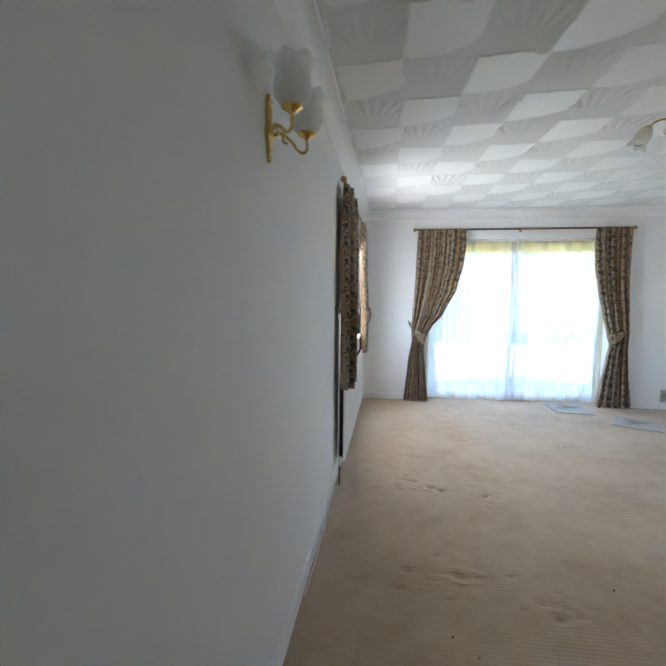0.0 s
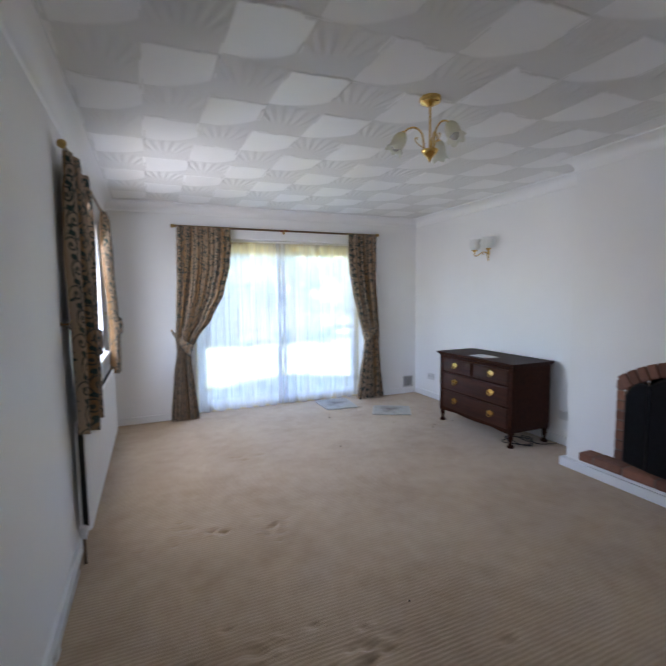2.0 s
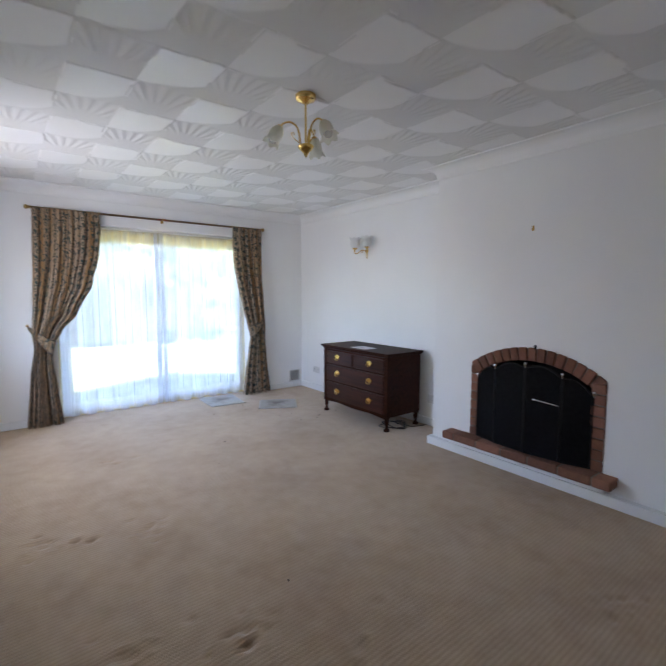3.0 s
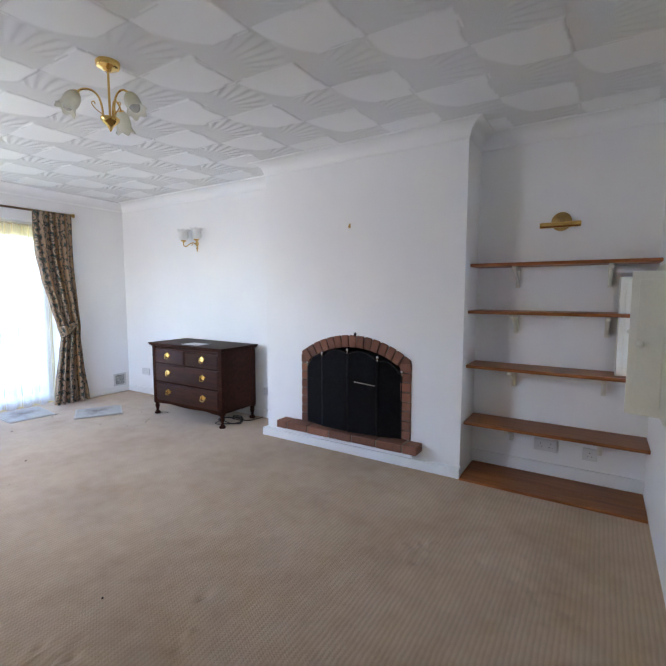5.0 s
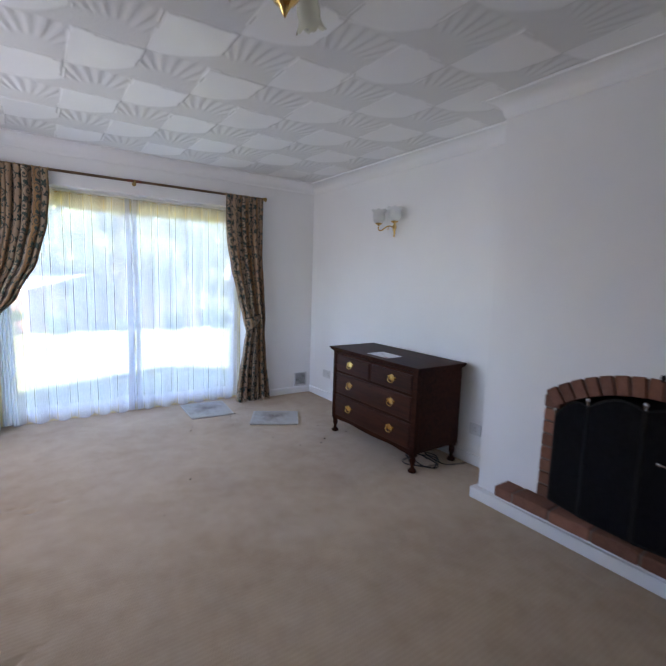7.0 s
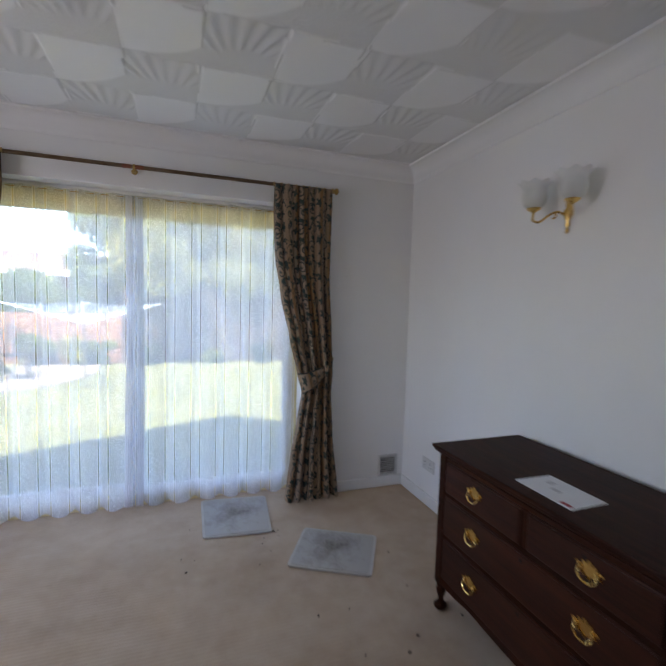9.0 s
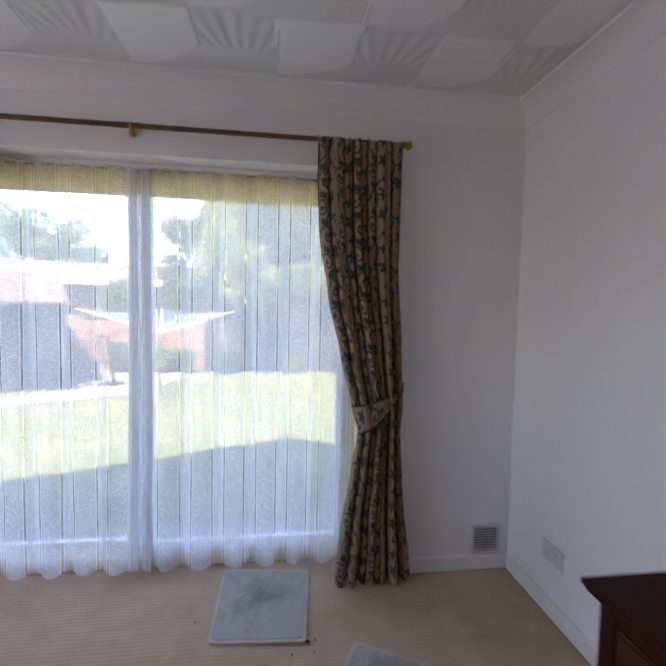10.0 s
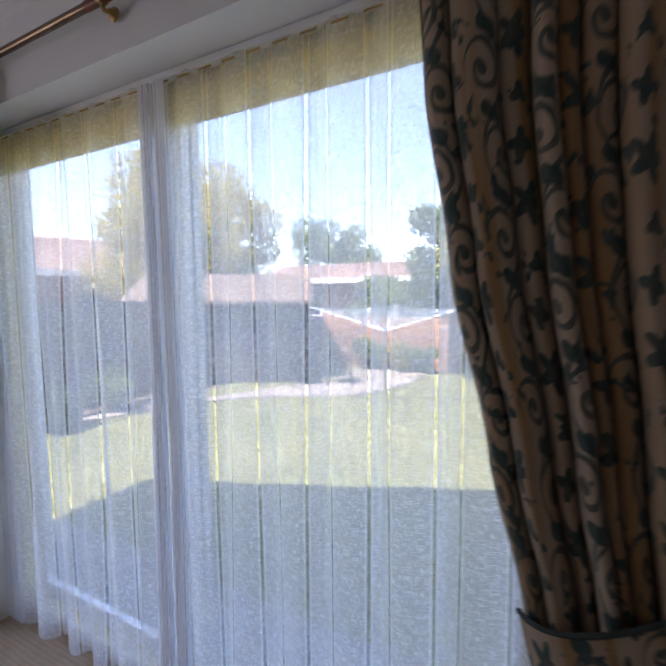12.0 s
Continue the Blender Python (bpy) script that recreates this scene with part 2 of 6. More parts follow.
def sheer_material(name="white_sheer_voile", extra=0.0):
    """Net curtain: open weave with drawn-thread stripes down the cloth."""
    m, t, p = nodes_of(name)
    uv = coords(t, "UV")
    sep = t.nodes.new("ShaderNodeSeparateXYZ")
    t.links.new(uv, sep.inputs[0])
    u, v = sep.outputs["X"], sep.outputs["Y"]
    f = mth(t, "FRACT", mth(t, "DIVIDE", u, 0.082))
    d = mth(t, "ABSOLUTE", mth(t, "SUBTRACT", f, 0.5))
    gap = mth(t, "LESS_THAN", d, 0.048)
    edge = mth(t, "MULTIPLY", mth(t, "LESS_THAN", d, 0.10), mth(t, "SUBTRACT", 1.0, gap))
    # fold shading put into the cloth: every other facet gets denser cover
    turn = mth(t, "LESS_THAN", mth(t, "FRACT", mth(t, "ADD", mth(t, "DIVIDE", u, 0.164), 0.25)), 0.5)
    slub_h = noise_of(t, scaled(t, uv, 55, 620, 1), 1.0, 1)
    slub_v = noise_of(t, scaled(t, uv, 620, 55, 1), 1.0, 1)
    slub = mth(t, "MAXIMUM", mth(t, "GREATER_THAN", slub_h, 0.60), mth(t, "GREATER_THAN", slub_v, 0.60))
    big = noise_of(t, uv, 6.0, 3)
    cover = mth(t, "ADD", 0.49 + extra, mth(t, "ADD", mth(t, "MULTIPLY", big, 0.07), mth(t, "MULTIPLY", turn, 0.05)))
    cover = mth(t, "ADD", cover, mth(t, "MULTIPLY", slub, 0.34))
    cover = mth(t, "ADD", cover, mth(t, "MULTIPLY", edge, 0.22))
    cover = mth(t, "SUBTRACT", cover, mth(t, "MULTIPLY", gap, 0.38))
    diff = t.nodes.new("ShaderNodeBsdfDiffuse")
    diff.inputs["Color"].default_value = (0.93, 0.94, 0.96, 1)
    tr = t.nodes.new("ShaderNodeBsdfTranslucent")
    tr.inputs["Color"].default_value = (0.93, 0.94, 0.96, 1)
    cloth = t.nodes.new("ShaderNodeMixShader")
    cloth.inputs[0].default_value = 0.72
    t.links.new(diff.outputs[0], cloth.inputs[1])
    t.links.new(tr.outputs[0], cloth.inputs[2])
    clear = t.nodes.new("ShaderNodeBsdfTransparent")
    mix = t.nodes.new("ShaderNodeMixShader")
    t.links.new(cover, mix.inputs[0])
    t.links.new(clear.outputs[0], mix.inputs[1])
    t.links.new(cloth.outputs[0], mix.inputs[2])
    t.links.new(mix.outputs[0], t.nodes["Material Output"].inputs[0])
    t.nodes.remove(p)
    return m


def glass_material():
    m, t, p = nodes_of("window_glass")
    clear = t.nodes.new("ShaderNodeBsdfTransparent")
    clear.inputs["Color"].default_value = (0.93, 0.95, 0.94, 1)
    gl = t.nodes.new("ShaderNodeBsdfGlossy")
    gl.inputs["Roughness"].default_value = 0.02
    mix = t.nodes.new("ShaderNodeMixShader")
    mix.inputs[0].default_value = 0.05
    t.links.new(clear.outputs[0], mix.inputs[1])
    t.links.new(gl.outputs[0], mix.inputs[2])
    t.links.new(mix.outputs[0], t.nodes["Material Output"].inputs[0])
    t.nodes.remove(p)
    return m


def frosted_material(name, cover, col):
    m, t, p = nodes_of(name)
    n = noise_of(t, coords(t), 30.0, 3)
    p.inputs["Base Color"].default_value = (*col, 1)
    t.links.new(mth(t, "ADD", 0.3, mth(t, "MULTIPLY", n, 0.2)), p.inputs["Roughness"])
    tr = t.nodes.new("ShaderNodeBsdfTranslucent")
    tr.inputs["Color"].default_value = (*col, 1)
    clear = t.nodes.new("ShaderNodeBsdfTransparent")
    m1 = t.nodes.new("ShaderNodeMixShader")
    m1.inputs[0].default_value = 0.5
    t.links.new(p.outputs[0], m1.inputs[1])
    t.links.new(tr.outputs[0], m1.inputs[2])
    m2 = t.nodes.new("ShaderNodeMixShader")
    m2.inputs[0].default_value = cover
    t.links.new(clear.outputs[0], m2.inputs[1])
    t.links.new(m1.outputs[0], m2.inputs[2])
    t.links.new(m2.outputs[0], t.nodes["Material Output"].inputs[0])
    return m


def mat_rubber():
    m, t, p = nodes_of("stained_grey_mat")
    vec = coords(t)
    n = noise_of(t, vec, 7.0, 5, 0.65)
    n2 = noise_of(t, vec, 55.0, 4, 0.7)
    sep = t.nodes.new("ShaderNodeSeparateXYZ")
    t.links.new(vec, sep.inputs[0])
    r = mth(t, "SQRT", mth(t, "ADD", mth(t, "POWER", mth(t, "ABSOLUTE", sep.outputs["X"]), 2.0), mth(t, "POWER", mth(t, "ABSOLUTE", mth(t, "SUBTRACT", sep.outputs["Y"], 0.04)), 2.0)))
    f = mth(t, "ADD", mth(t, "MULTIPLY", r, 1.55), mth(t, "ADD", mth(t, "MULTIPLY", n, 0.85), mth(t, "MULTIPLY", n2, 0.24)))
    t.links.new(ramp(t, f, [(0.36, (0.085, 0.072, 0.060)), (0.58, (0.25, 0.228, 0.20)), (0.86, (0.40, 0.375, 0.34))]), p.inputs["Base Color"])
    p.inputs["Roughness"].default_value = 0.95
    p.inputs["Specular IOR Level"].default_value = 0.08
    bump_of(t, p, n2, 0.4, 0.002)
    return m


def leaf_material(name, a, b, c):
    m, t, p = nodes_of(name)
    isl = t.nodes.new("ShaderNodeNewGeometry").outputs["Random Per Island"]
    col = ramp(t, isl, [(0.0, a), (0.5, b), (1.0, c)])
    t.links.new(col, p.inputs["Base Color"])
    p.inputs["Roughness"].default_value = 0.5
    tr = t.nodes.new("ShaderNodeBsdfTranslucent")
    t.links.new(col, tr.inputs["Color"])
    mix = t.nodes.new("ShaderNodeMixShader")
    mix.inputs[0].default_value = 0.35
    t.links.new(p.outputs[0], mix.inputs[1])
    t.links.new(tr.outputs[0], mix.inputs[2])
    t.links.new(mix.outputs[0], t.nodes["Material Output"].inputs[0])
    return m


PAINT = plain("white_wall_paint", (0.79, 0.79, 0.78), (0.85, 0.85, 0.84), 0.62, 0, 0.9, 260, 0.10)
CEILP = plain("white_ceiling_plaster", (0.80, 0.80, 0.79), (0.85, 0.85, 0.84), 0.5, 0, 1.2, 240, 0.10)
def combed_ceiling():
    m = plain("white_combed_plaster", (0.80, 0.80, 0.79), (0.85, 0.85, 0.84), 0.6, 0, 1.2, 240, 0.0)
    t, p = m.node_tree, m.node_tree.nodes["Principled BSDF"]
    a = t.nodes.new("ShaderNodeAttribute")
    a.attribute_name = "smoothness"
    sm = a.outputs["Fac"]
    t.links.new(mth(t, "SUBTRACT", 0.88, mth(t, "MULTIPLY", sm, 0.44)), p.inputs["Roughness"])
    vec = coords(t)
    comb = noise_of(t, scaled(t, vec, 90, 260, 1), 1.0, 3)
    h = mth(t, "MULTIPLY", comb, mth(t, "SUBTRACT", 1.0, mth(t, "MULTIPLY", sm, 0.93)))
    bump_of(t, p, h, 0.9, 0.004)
    # shade of the combed cells is put into the colour; smooth shells stay paler
    comb_shade = mixc(t, sm, (0.75, 0.75, 0.735), (0.85, 0.85, 0.84))
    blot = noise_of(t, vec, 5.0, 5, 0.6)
    t.links.new(mixc(t, mth(t, "MULTIPLY", blot, 0.16), comb_shade, (0.62, 0.62, 0.60)), p.inputs["Base Color"])
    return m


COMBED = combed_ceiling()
GLOSS = plain("white_gloss_paint", (0.76, 0.77, 0.77), (0.82, 0.82, 0.81), 0.32, 0, 3, 90, 0.06)
CREAM = plain("cream_paint", (0.62, 0.60, 0.50), (0.70, 0.68, 0.58), 0.42, 0, 3, 90, 0.06)
UPVC = plain("cream_window_frame", (0.74, 0.64, 0.34), (0.82, 0.72, 0.42), 0.35, 0, 3, 60, 0.05)
CARPET = carpet_material()
CURTAIN = curtain_material()
SHEER = sheer_material()
HEM = sheer_material("white_sheer_hem", 0.05)
BUNCH = sheer_material("white_sheer_bunched", 0.30)
GLASS = glass_material()
BLIND = frosted_material("cream_blind_cloth", 0.92, (0.88, 0.78, 0.50))
PIPING = plain("dark_green_piping", (0.015, 0.022, 0.02), (0.03, 0.04, 0.035), 0.8, 0, 20, 300, 0.2)
BRASS = plain("polished_brass", (0.70, 0.45, 0.13), (0.82, 0.57, 0.20), 0.14, 1.0, 9, 80, 0.05)
BRASSDULL = plain("aged_brass", (0.36, 0.23, 0.08), (0.52, 0.35, 0.13), 0.38, 1.0, 14, 120, 0.1)
POLE = plain("bronzed_pole", (0.13, 0.085, 0.05), (0.24, 0.16, 0.10), 0.3, 0.9, 10, 100, 0.06)
REDWOOD = wood("red_brown_wood_joint", (0.14, 0.035, 0.015), (0.26, 0.075, 0.03), "X", 0.4)
MAHOG = wood("dark_mahogany", (0.012, 0.004, 0.0025), (0.052, 0.015, 0.007), "Y", 0.46, 1.0, 0.0, 0.12, 0.07)
MAHOGF = wood("mahogany_drawer_front", (0.014, 0.0045, 0.003), (0.065, 0.018, 0.008), "Y", 0.36, 0.8, 0.0, 0.12, 0.2)
SHELFW = wood("varnished_pine_shelf", (0.145, 0.044, 0.010), (0.34, 0.120, 0.032), "Y", 0.40, 0.8, 0.05, 0.12, 0.3)
BRICK = per_piece("red_brown_brick", (0.125, 0.052, 0.032), (0.26, 0.112, 0.068), 0.85, 36, 0.6)
MORTAR = plain("grey_mortar", (0.13, 0.11, 0.09), (0.21, 0.18, 0.15), 0.95, 0, 20, 200, 0.4)
BLACK = plain("black_painted_metal", (0.006, 0.006, 0.007), (0.014, 0.014, 0.015), 0.5, 0.0, 10, 200, 0.15, spec=0.2)
MESH = plain("black_screen_mesh", (0.004, 0.004, 0.005), (0.01, 0.01, 0.011), 0.75, 0.0, 30, 700, 0.4, spec=0.08)
SOOT = plain("sooty_firebrick", (0.006, 0.006, 0.006), (0.02, 0.018, 0.017), 0.95, 0, 8, 90, 0.5)
STEEL = plain("bright_steel", (0.5, 0.5, 0.5), (0.66, 0.66, 0.66), 0.25, 1.0, 10, 100, 0.05)
PLASTIC = plain("white_plastic", (0.60, 0.60, 0.59), (0.68, 0.68, 0.66), 0.35, 0, 5, 80, 0.03)
VENTGREY = plain("grey_vent_metal", (0.55, 0.55, 0.54), (0.63, 0.63, 0.62), 0.5, 0.2, 10, 100, 0.05)
# near-black colour stands for the shade inside gaps and holes
DARKHOLE = plain("dark_cavity", (0.01, 0.01, 0.01), (0.02, 0.02, 0.02), 0.9, 0, 10, 100, 0.05)
CABLE = plain("black_cable", (0.008, 0.008, 0.008), (0.016, 0.016, 0.016), 0.5, 0, 10, 100, 0.05)
SHADE = frosted_material("frosted_white_glass", 0.84, (0.87, 0.88, 0.86))
SHADEY = frosted_material("frosted_cream_glass", 0.72, (0.76, 0.75, 0.62))
BULB = frosted_material("clear_bulb_glass", 0.3, (0.8, 0.8, 0.8))
PAPER = plain("white_paper", (0.66, 0.68, 0.70), (0.74, 0.75, 0.76), 0.6, 0, 8, 200, 0.03)
INK = plain("grey_ink", (0.46, 0.47, 0.50), (0.54, 0.54, 0.56), 0.7, 0, 8, 200, 0.0)
REDINK = plain("red_ink", (0.25, 0.03, 0.04), (0.35, 0.05, 0.05), 0.7, 0, 8, 200, 0.0)
RUBBER = mat_rubber()
MATEDGE = plain("pale_grey_mat_border", (0.42, 0.39, 0.34), (0.49, 0.46, 0.41), 0.9, 0, 12, 150, 0.2, spec=0.1)
GRIT = plain("dark_soil_crumbs", (0.02, 0.015, 0.01), (0.05, 0.035, 0.025), 0.95, 0, 50, 300, 0.2)
# outdoors
LINEBLUE = plain("pale_blue_line", (0.35, 0.45, 0.58), (0.45, 0.55, 0.66), 0.6, 0, 10, 100, 0.0)
LAWN = plain("dry_green_lawn", (0.11, 0.125, 0.04), (0.19, 0.19, 0.075), 0.9, 0, 0.9, 60, 0.5)
PAVING = per_piece("pale_concrete_slab", (0.23, 0.20, 0.165), (0.33, 0.29, 0.245), 0.9, 8, 0.3)
PATIO = per_piece("weathered_grey_slab", (0.15, 0.15, 0.14), (0.23, 0.23, 0.21), 0.9, 8, 0.3)
EARTH = plain("garden_soil", (0.06, 0.045, 0.03), (0.13, 0.10, 0.07), 0.95, 0, 3, 50, 0.6)
FENCEW = per_piece("dark_stained_fence_board", (0.035, 0.028, 0.025), (0.075, 0.06, 0.052), 0.85, 12, 0.4)
SHEDW = per_piece("black_creosoted_board", (0.018, 0.016, 0.018), (0.045, 0.04, 0.042), 0.8, 12, 0.4)
FELT = plain("brown_roof_felt", (0.09, 0.065, 0.05), (0.16, 0.12, 0.09), 0.95, 0, 3, 60, 0.5)
TILE = per_piece("red_clay_roof_tile", (0.19, 0.12, 0.09), (0.29, 0.20, 0.155), 0.85, 10, 0.4)
OUTBRICK = per_piece("orange_house_brick", (0.26, 0.14, 0.08), (0.36, 0.21, 0.13), 0.9, 14, 0.4)
BARK = plain("tree_bark", (0.05, 0.04, 0.03), (0.12, 0.09, 0.065), 0.95, 0, 6, 60, 0.8, (1, 1, 0.3))
LEAFG = leaf_material("green_leaves", (0.07, 0.11, 0.025), (0.14, 0.19, 0.045), (0.24, 0.27, 0.08))
LEAFY = leaf_material("yellow_green_leaves", (0.24, 0.22, 0.03), (0.36, 0.31, 0.05), (0.46, 0.38, 0.07))
# sunlight is put into this leaf colour, paler and yellower than LEAFG
LEAFM = leaf_material("sunlit_yellow_green_leaves", (0.15, 0.18, 0.045), (0.26, 0.27, 0.08), (0.40, 0.37, 0.12))
LEAFD = leaf_material("dark_green_leaves", (0.018, 0.04, 0.014), (0.035, 0.065, 0.02), (0.06, 0.09, 0.03))
GRASSM = leaf_material("grass_blades", (0.10, 0.115, 0.03), (0.17, 0.175, 0.055), (0.26, 0.25, 0.10))


# ---------------------------------------------------------------- mesh helpers
def thing(name, label="", category="", group="", kind="", at=(0, 0, 0)):
    ob = new(name)
    ob.location = at
    ob.empty_display_size = 0.05
    return tagged(ob, label, category, group, kind)


def mesh_from(name, bm, material, smooth=False):
    me = bpy.data.meshes.new(name)
    bmesh.ops.recalc_face_normals(bm, faces=bm.faces[:])
    bm.to_mesh(me)
    bm.free()
    me.materials.append(material)
    if smooth:
        me.polygons.foreach_set("use_smooth", [True] * len(me.polygons))
        me.set_sharp_from_angle(angle=radians(40))
    return me


def part(name, bm, material, parent=None, label="", smooth=False):
    """Links a bmesh, given in world metres, as one mesh object under a thing or a part."""
    ob = new(name, mesh_from(name, bm, material, smooth))
    if parent is not None:
        ob.parent = parent
        chain, p = Vector((0, 0, 0)), parent
        while p is not None:
            chain += p.location
            p = p.parent
        ob.data.transform(Matrix.Translation(-chain))
    return tagged(ob, label)


def solid(name, bm, material, label, category, kind="", group="", smooth=False):
    return tagged(part(name, bm, material, None, "", smooth), label, category, group, kind)


def box(bm, x0, x1, y0, y1, z0, z1, bevel=0.0, seg=2):
    r = bmesh.ops.create_cube(bm, size=1, matrix=Matrix.LocRotScale(((x0 + x1) / 2, (y0 + y1) / 2, (z0 + z1) / 2), None, (abs(x1 - x0), abs(y1 - y0), abs(z1 - z0))))
    if bevel:
        es = {e for v in r["verts"] for e in v.link_edges}
        bmesh.ops.bevel(bm, geom=list(es), offset=bevel, segments=seg, affect="EDGES", profile=0.6)
    return bm


def boxes(*bs, bevel=0.0):
    bm = bmesh.new()
    for b in bs:
        box(bm, *b, bevel=bevel)
    return bm


def prism(bm, pts, a0, a1, axis="x", bevel=0.0):
    """Extrudes a flat outline from a0 to a1 along an axis. Outline pairs are the other two axes in order."""
    def at(p, a):
        return {"x": (a, p[0], p[1]), "y": (p[0], a, p[1]), "z": (p[0], p[1], a)}[axis]
    lo = [bm.verts.new(at(p, a0)) for p in pts]
    hi = [bm.verts.new(at(p, a1)) for p in pts]
    n = len(pts)
    fs = [bm.faces.new(lo), bm.faces.new(hi[::-1])]
    for i in range(n):
        fs.append(bm.faces.new((lo[i], hi[i], hi[(i + 1) % n], lo[(i + 1) % n])))
    if bevel:
        es = set(fs[0].edges) | set(fs[1].edges)
        bmesh.ops.bevel(bm, geom=list(es), offset=bevel, segments=2, affect="EDGES")
    return bm


def lathe(bm, prof, m=Matrix(), seg=20, wave=0.0, lobes=6, wave_from=1.0):
    """Turns a profile of (radius, height) about z, then places it by m. wave: frilled rim."""
    rings = []
    hs = [h for _, h in prof]
    h0, h1 = min(hs), max(hs)
    for r, h in prof:
        ring = []
        f = max(0.0, ((h - h0) / max(1e-6, h1 - h0) - wave_from) / max(1e-6, 1 - wave_from)) if wave else 0.0
        for k in range(seg):
            a = 2 * math.pi * k / seg
            rr = r * (1 + wave * f * math.cos(lobes * a))
            hh = h + wave * f * 0.09 * math.cos(lobes * a)
            ring.append(bm.verts.new(m @ Vector((rr * math.cos(a), rr * math.sin(a), hh))))
        rings.append(ring)
    for a, b in zip(rings, rings[1:]):
        for k in range(seg):
            bm.faces.new((a[k], a[(k + 1) % seg], b[(k + 1) % seg], b[k]))
    if prof[0][0] > 1e-4:
        bm.faces.new(rings[0][::-1]) if not wave else None
    if prof[-1][0] > 1e-4 and not wave:
        bm.faces.new(rings[-1])
    return bm


def smooth_line(pts, n=8):
    """A Catmull-Rom line through pts."""
    ps = [Vector(p) for p in pts]
    ps = [2 * ps[0] - ps[1]] + ps + [2 * ps[-1] - ps[-2]]
    out = []
    for i in range(1, len(ps) - 2):
        for k in range(n):
            t = k / n
            a, b, c, d = ps[i - 1:i + 3]
            out.append(0.5 * ((2 * b) + (c - a) * t + (2 * a - 5 * b + 4 * c - d) * t * t + (3 * b - a - 3 * c + d) * t ** 3))
    return out + [ps[-2]]


def tube(bm, pts, radius, seg=8, taper=None):
    pts = [Vector(p) for p in pts]
    rings = []
    up = Vector((0.31, 0.17, 0.93)).normalized()
    for i, p in enumerate(pts):
        d = (pts[min(i + 1, len(pts) - 1)] - pts[max(i - 1, 0)]).normalized()
        s = d.cross(up).normalized()
        u = s.cross(d)
        r = radius if taper is None else radius + (taper - radius) * i / (len(pts) - 1)
        rings.append([bm.verts.new(p + r * (math.cos(2 * math.pi * k / seg) * s + math.sin(2 * math.pi * k / seg) * u)) for k in range(seg)])
    for a, b in zip(rings, rings[1:]):
        for k in range(seg):
            bm.faces.new((a[k], a[(k + 1) % seg], b[(k + 1) % seg], b[k]))
    bm.faces.new(rings[0][::-1])
    bm.faces.new(rings[-1])
    return bm


def rod(bm, a, b, r, seg=14):
    return tube(bm, [a, b], r, seg)


def ball(bm, c, r, seg=14, squash=1.0):
    bmesh.ops.create_uvsphere(bm, u_segments=seg, v_segments=seg // 2 + 2, radius=r, matrix=Matrix.Translation(c) @ Matrix.Diagonal((1, 1, squash, 1)))
    return bm


def grid_mesh(name, xs, ys, zfun, material, uv=None):
    """A height field over x and y, as one smooth mesh."""
    X, Y = np.meshgrid(xs, ys)
    Z = zfun(X, Y)
    co = np.stack([X, Y, Z], -1).reshape(-1, 3)
    nx, ny = len(xs), len(ys)
    i = np.arange((ny - 1) * (nx - 1))
    r, c = i // (nx - 1), i % (nx - 1)
    a = r * nx + c
    quads = np.stack([a, a + 1, a + nx + 1, a + nx], -1)
    me = bpy.data.meshes.new(name)
    me.vertices.add(len(co))
    me.vertices.foreach_set("co", co.ravel())
    me.loops.add(quads.size)
    me.loops.foreach_set("vertex_index", quads.ravel())
    me.polygons.add(len(quads))
    me.polygons.foreach_set("loop_start", np.arange(len(quads)) * 4)
    me.polygons.foreach_set("use_smooth", np.ones(len(quads), bool))
    me.update(calc_edges=True)
    me.validate()
    me.materials.append(material)
    return new(name, me)


def cloth(name, us, vs, fun, material, parent=None, label=""):
    """A sheet of cloth: fun(u, v) gives its place, (cloth u metres, v metres) its print."""
    bm = bmesh.new()
    lay = bm.loops.layers.uv.new("UVMap")
    g = [[bm.verts.new(fun(u, v)[0]) for u in us] for v in vs]
    for j in range(len(vs) - 1):
        for i in range(len(us) - 1):
            f = bm.faces.new((g[j][i], g[j][i + 1], g[j + 1][i + 1], g[j + 1][i]))
            f.smooth = True
            for lp, (a, b) in zip(f.loops, ((i, j), (i + 1, j), (i + 1, j + 1), (i, j + 1))):
                lp[lay].uv = fun(us[a], vs[b])[1]
    me = bpy.data.meshes.new(name)
    bm.to_mesh(me)
    bm.free()
    me.materials.append(material)
    ob = new(name, me)
    if parent is not None:
        ob.parent = parent
        me.transform(Matrix.Translation(-parent.location))
    return tagged(ob, label)


def lerp_table(z, rows):
    """Linear-smooth table lookup: rows of (z, value), z falling."""
    if z >= rows[0][0]:
        return rows[0][1]
    for (z1, v1), (z0, v0) in zip(rows, rows[1:]):
        if z >= z0:
            s = (z - z0) / (z1 - z0)
            s = s * s * (3 - 2 * s) * 0.5 + s * 0.5
            return v0 + (v1 - v0) * s
    return rows[-1][1]


# ---------------------------------------------------------------- the room's shell
TH = 0.28
solid("wall_north", boxes((-TH, DX0, YN, YN + TH, GZ - 0.1, 2.75), (DX1, W + TH, YN, YN + TH, GZ - 0.1, 2.75), (DX0, DX1, YN, YN + TH, DHEAD, 2.75)),
      PAINT, "white painted wall with a wide garden door opening", "wall", "structure")
solid("wall_west", boxes((-TH, 0, -1.2, WY0, GZ - 0.1, 2.75), (-TH, 0, WY1, YN, GZ - 0.1, 2.75), (-TH, 0, WY0, WY1, GZ - 0.1, WZ0), (-TH, 0, WY0, WY1, WZ1, 2.75)),
      PAINT, "white painted wall with a window opening above a radiator", "wall", "structure")
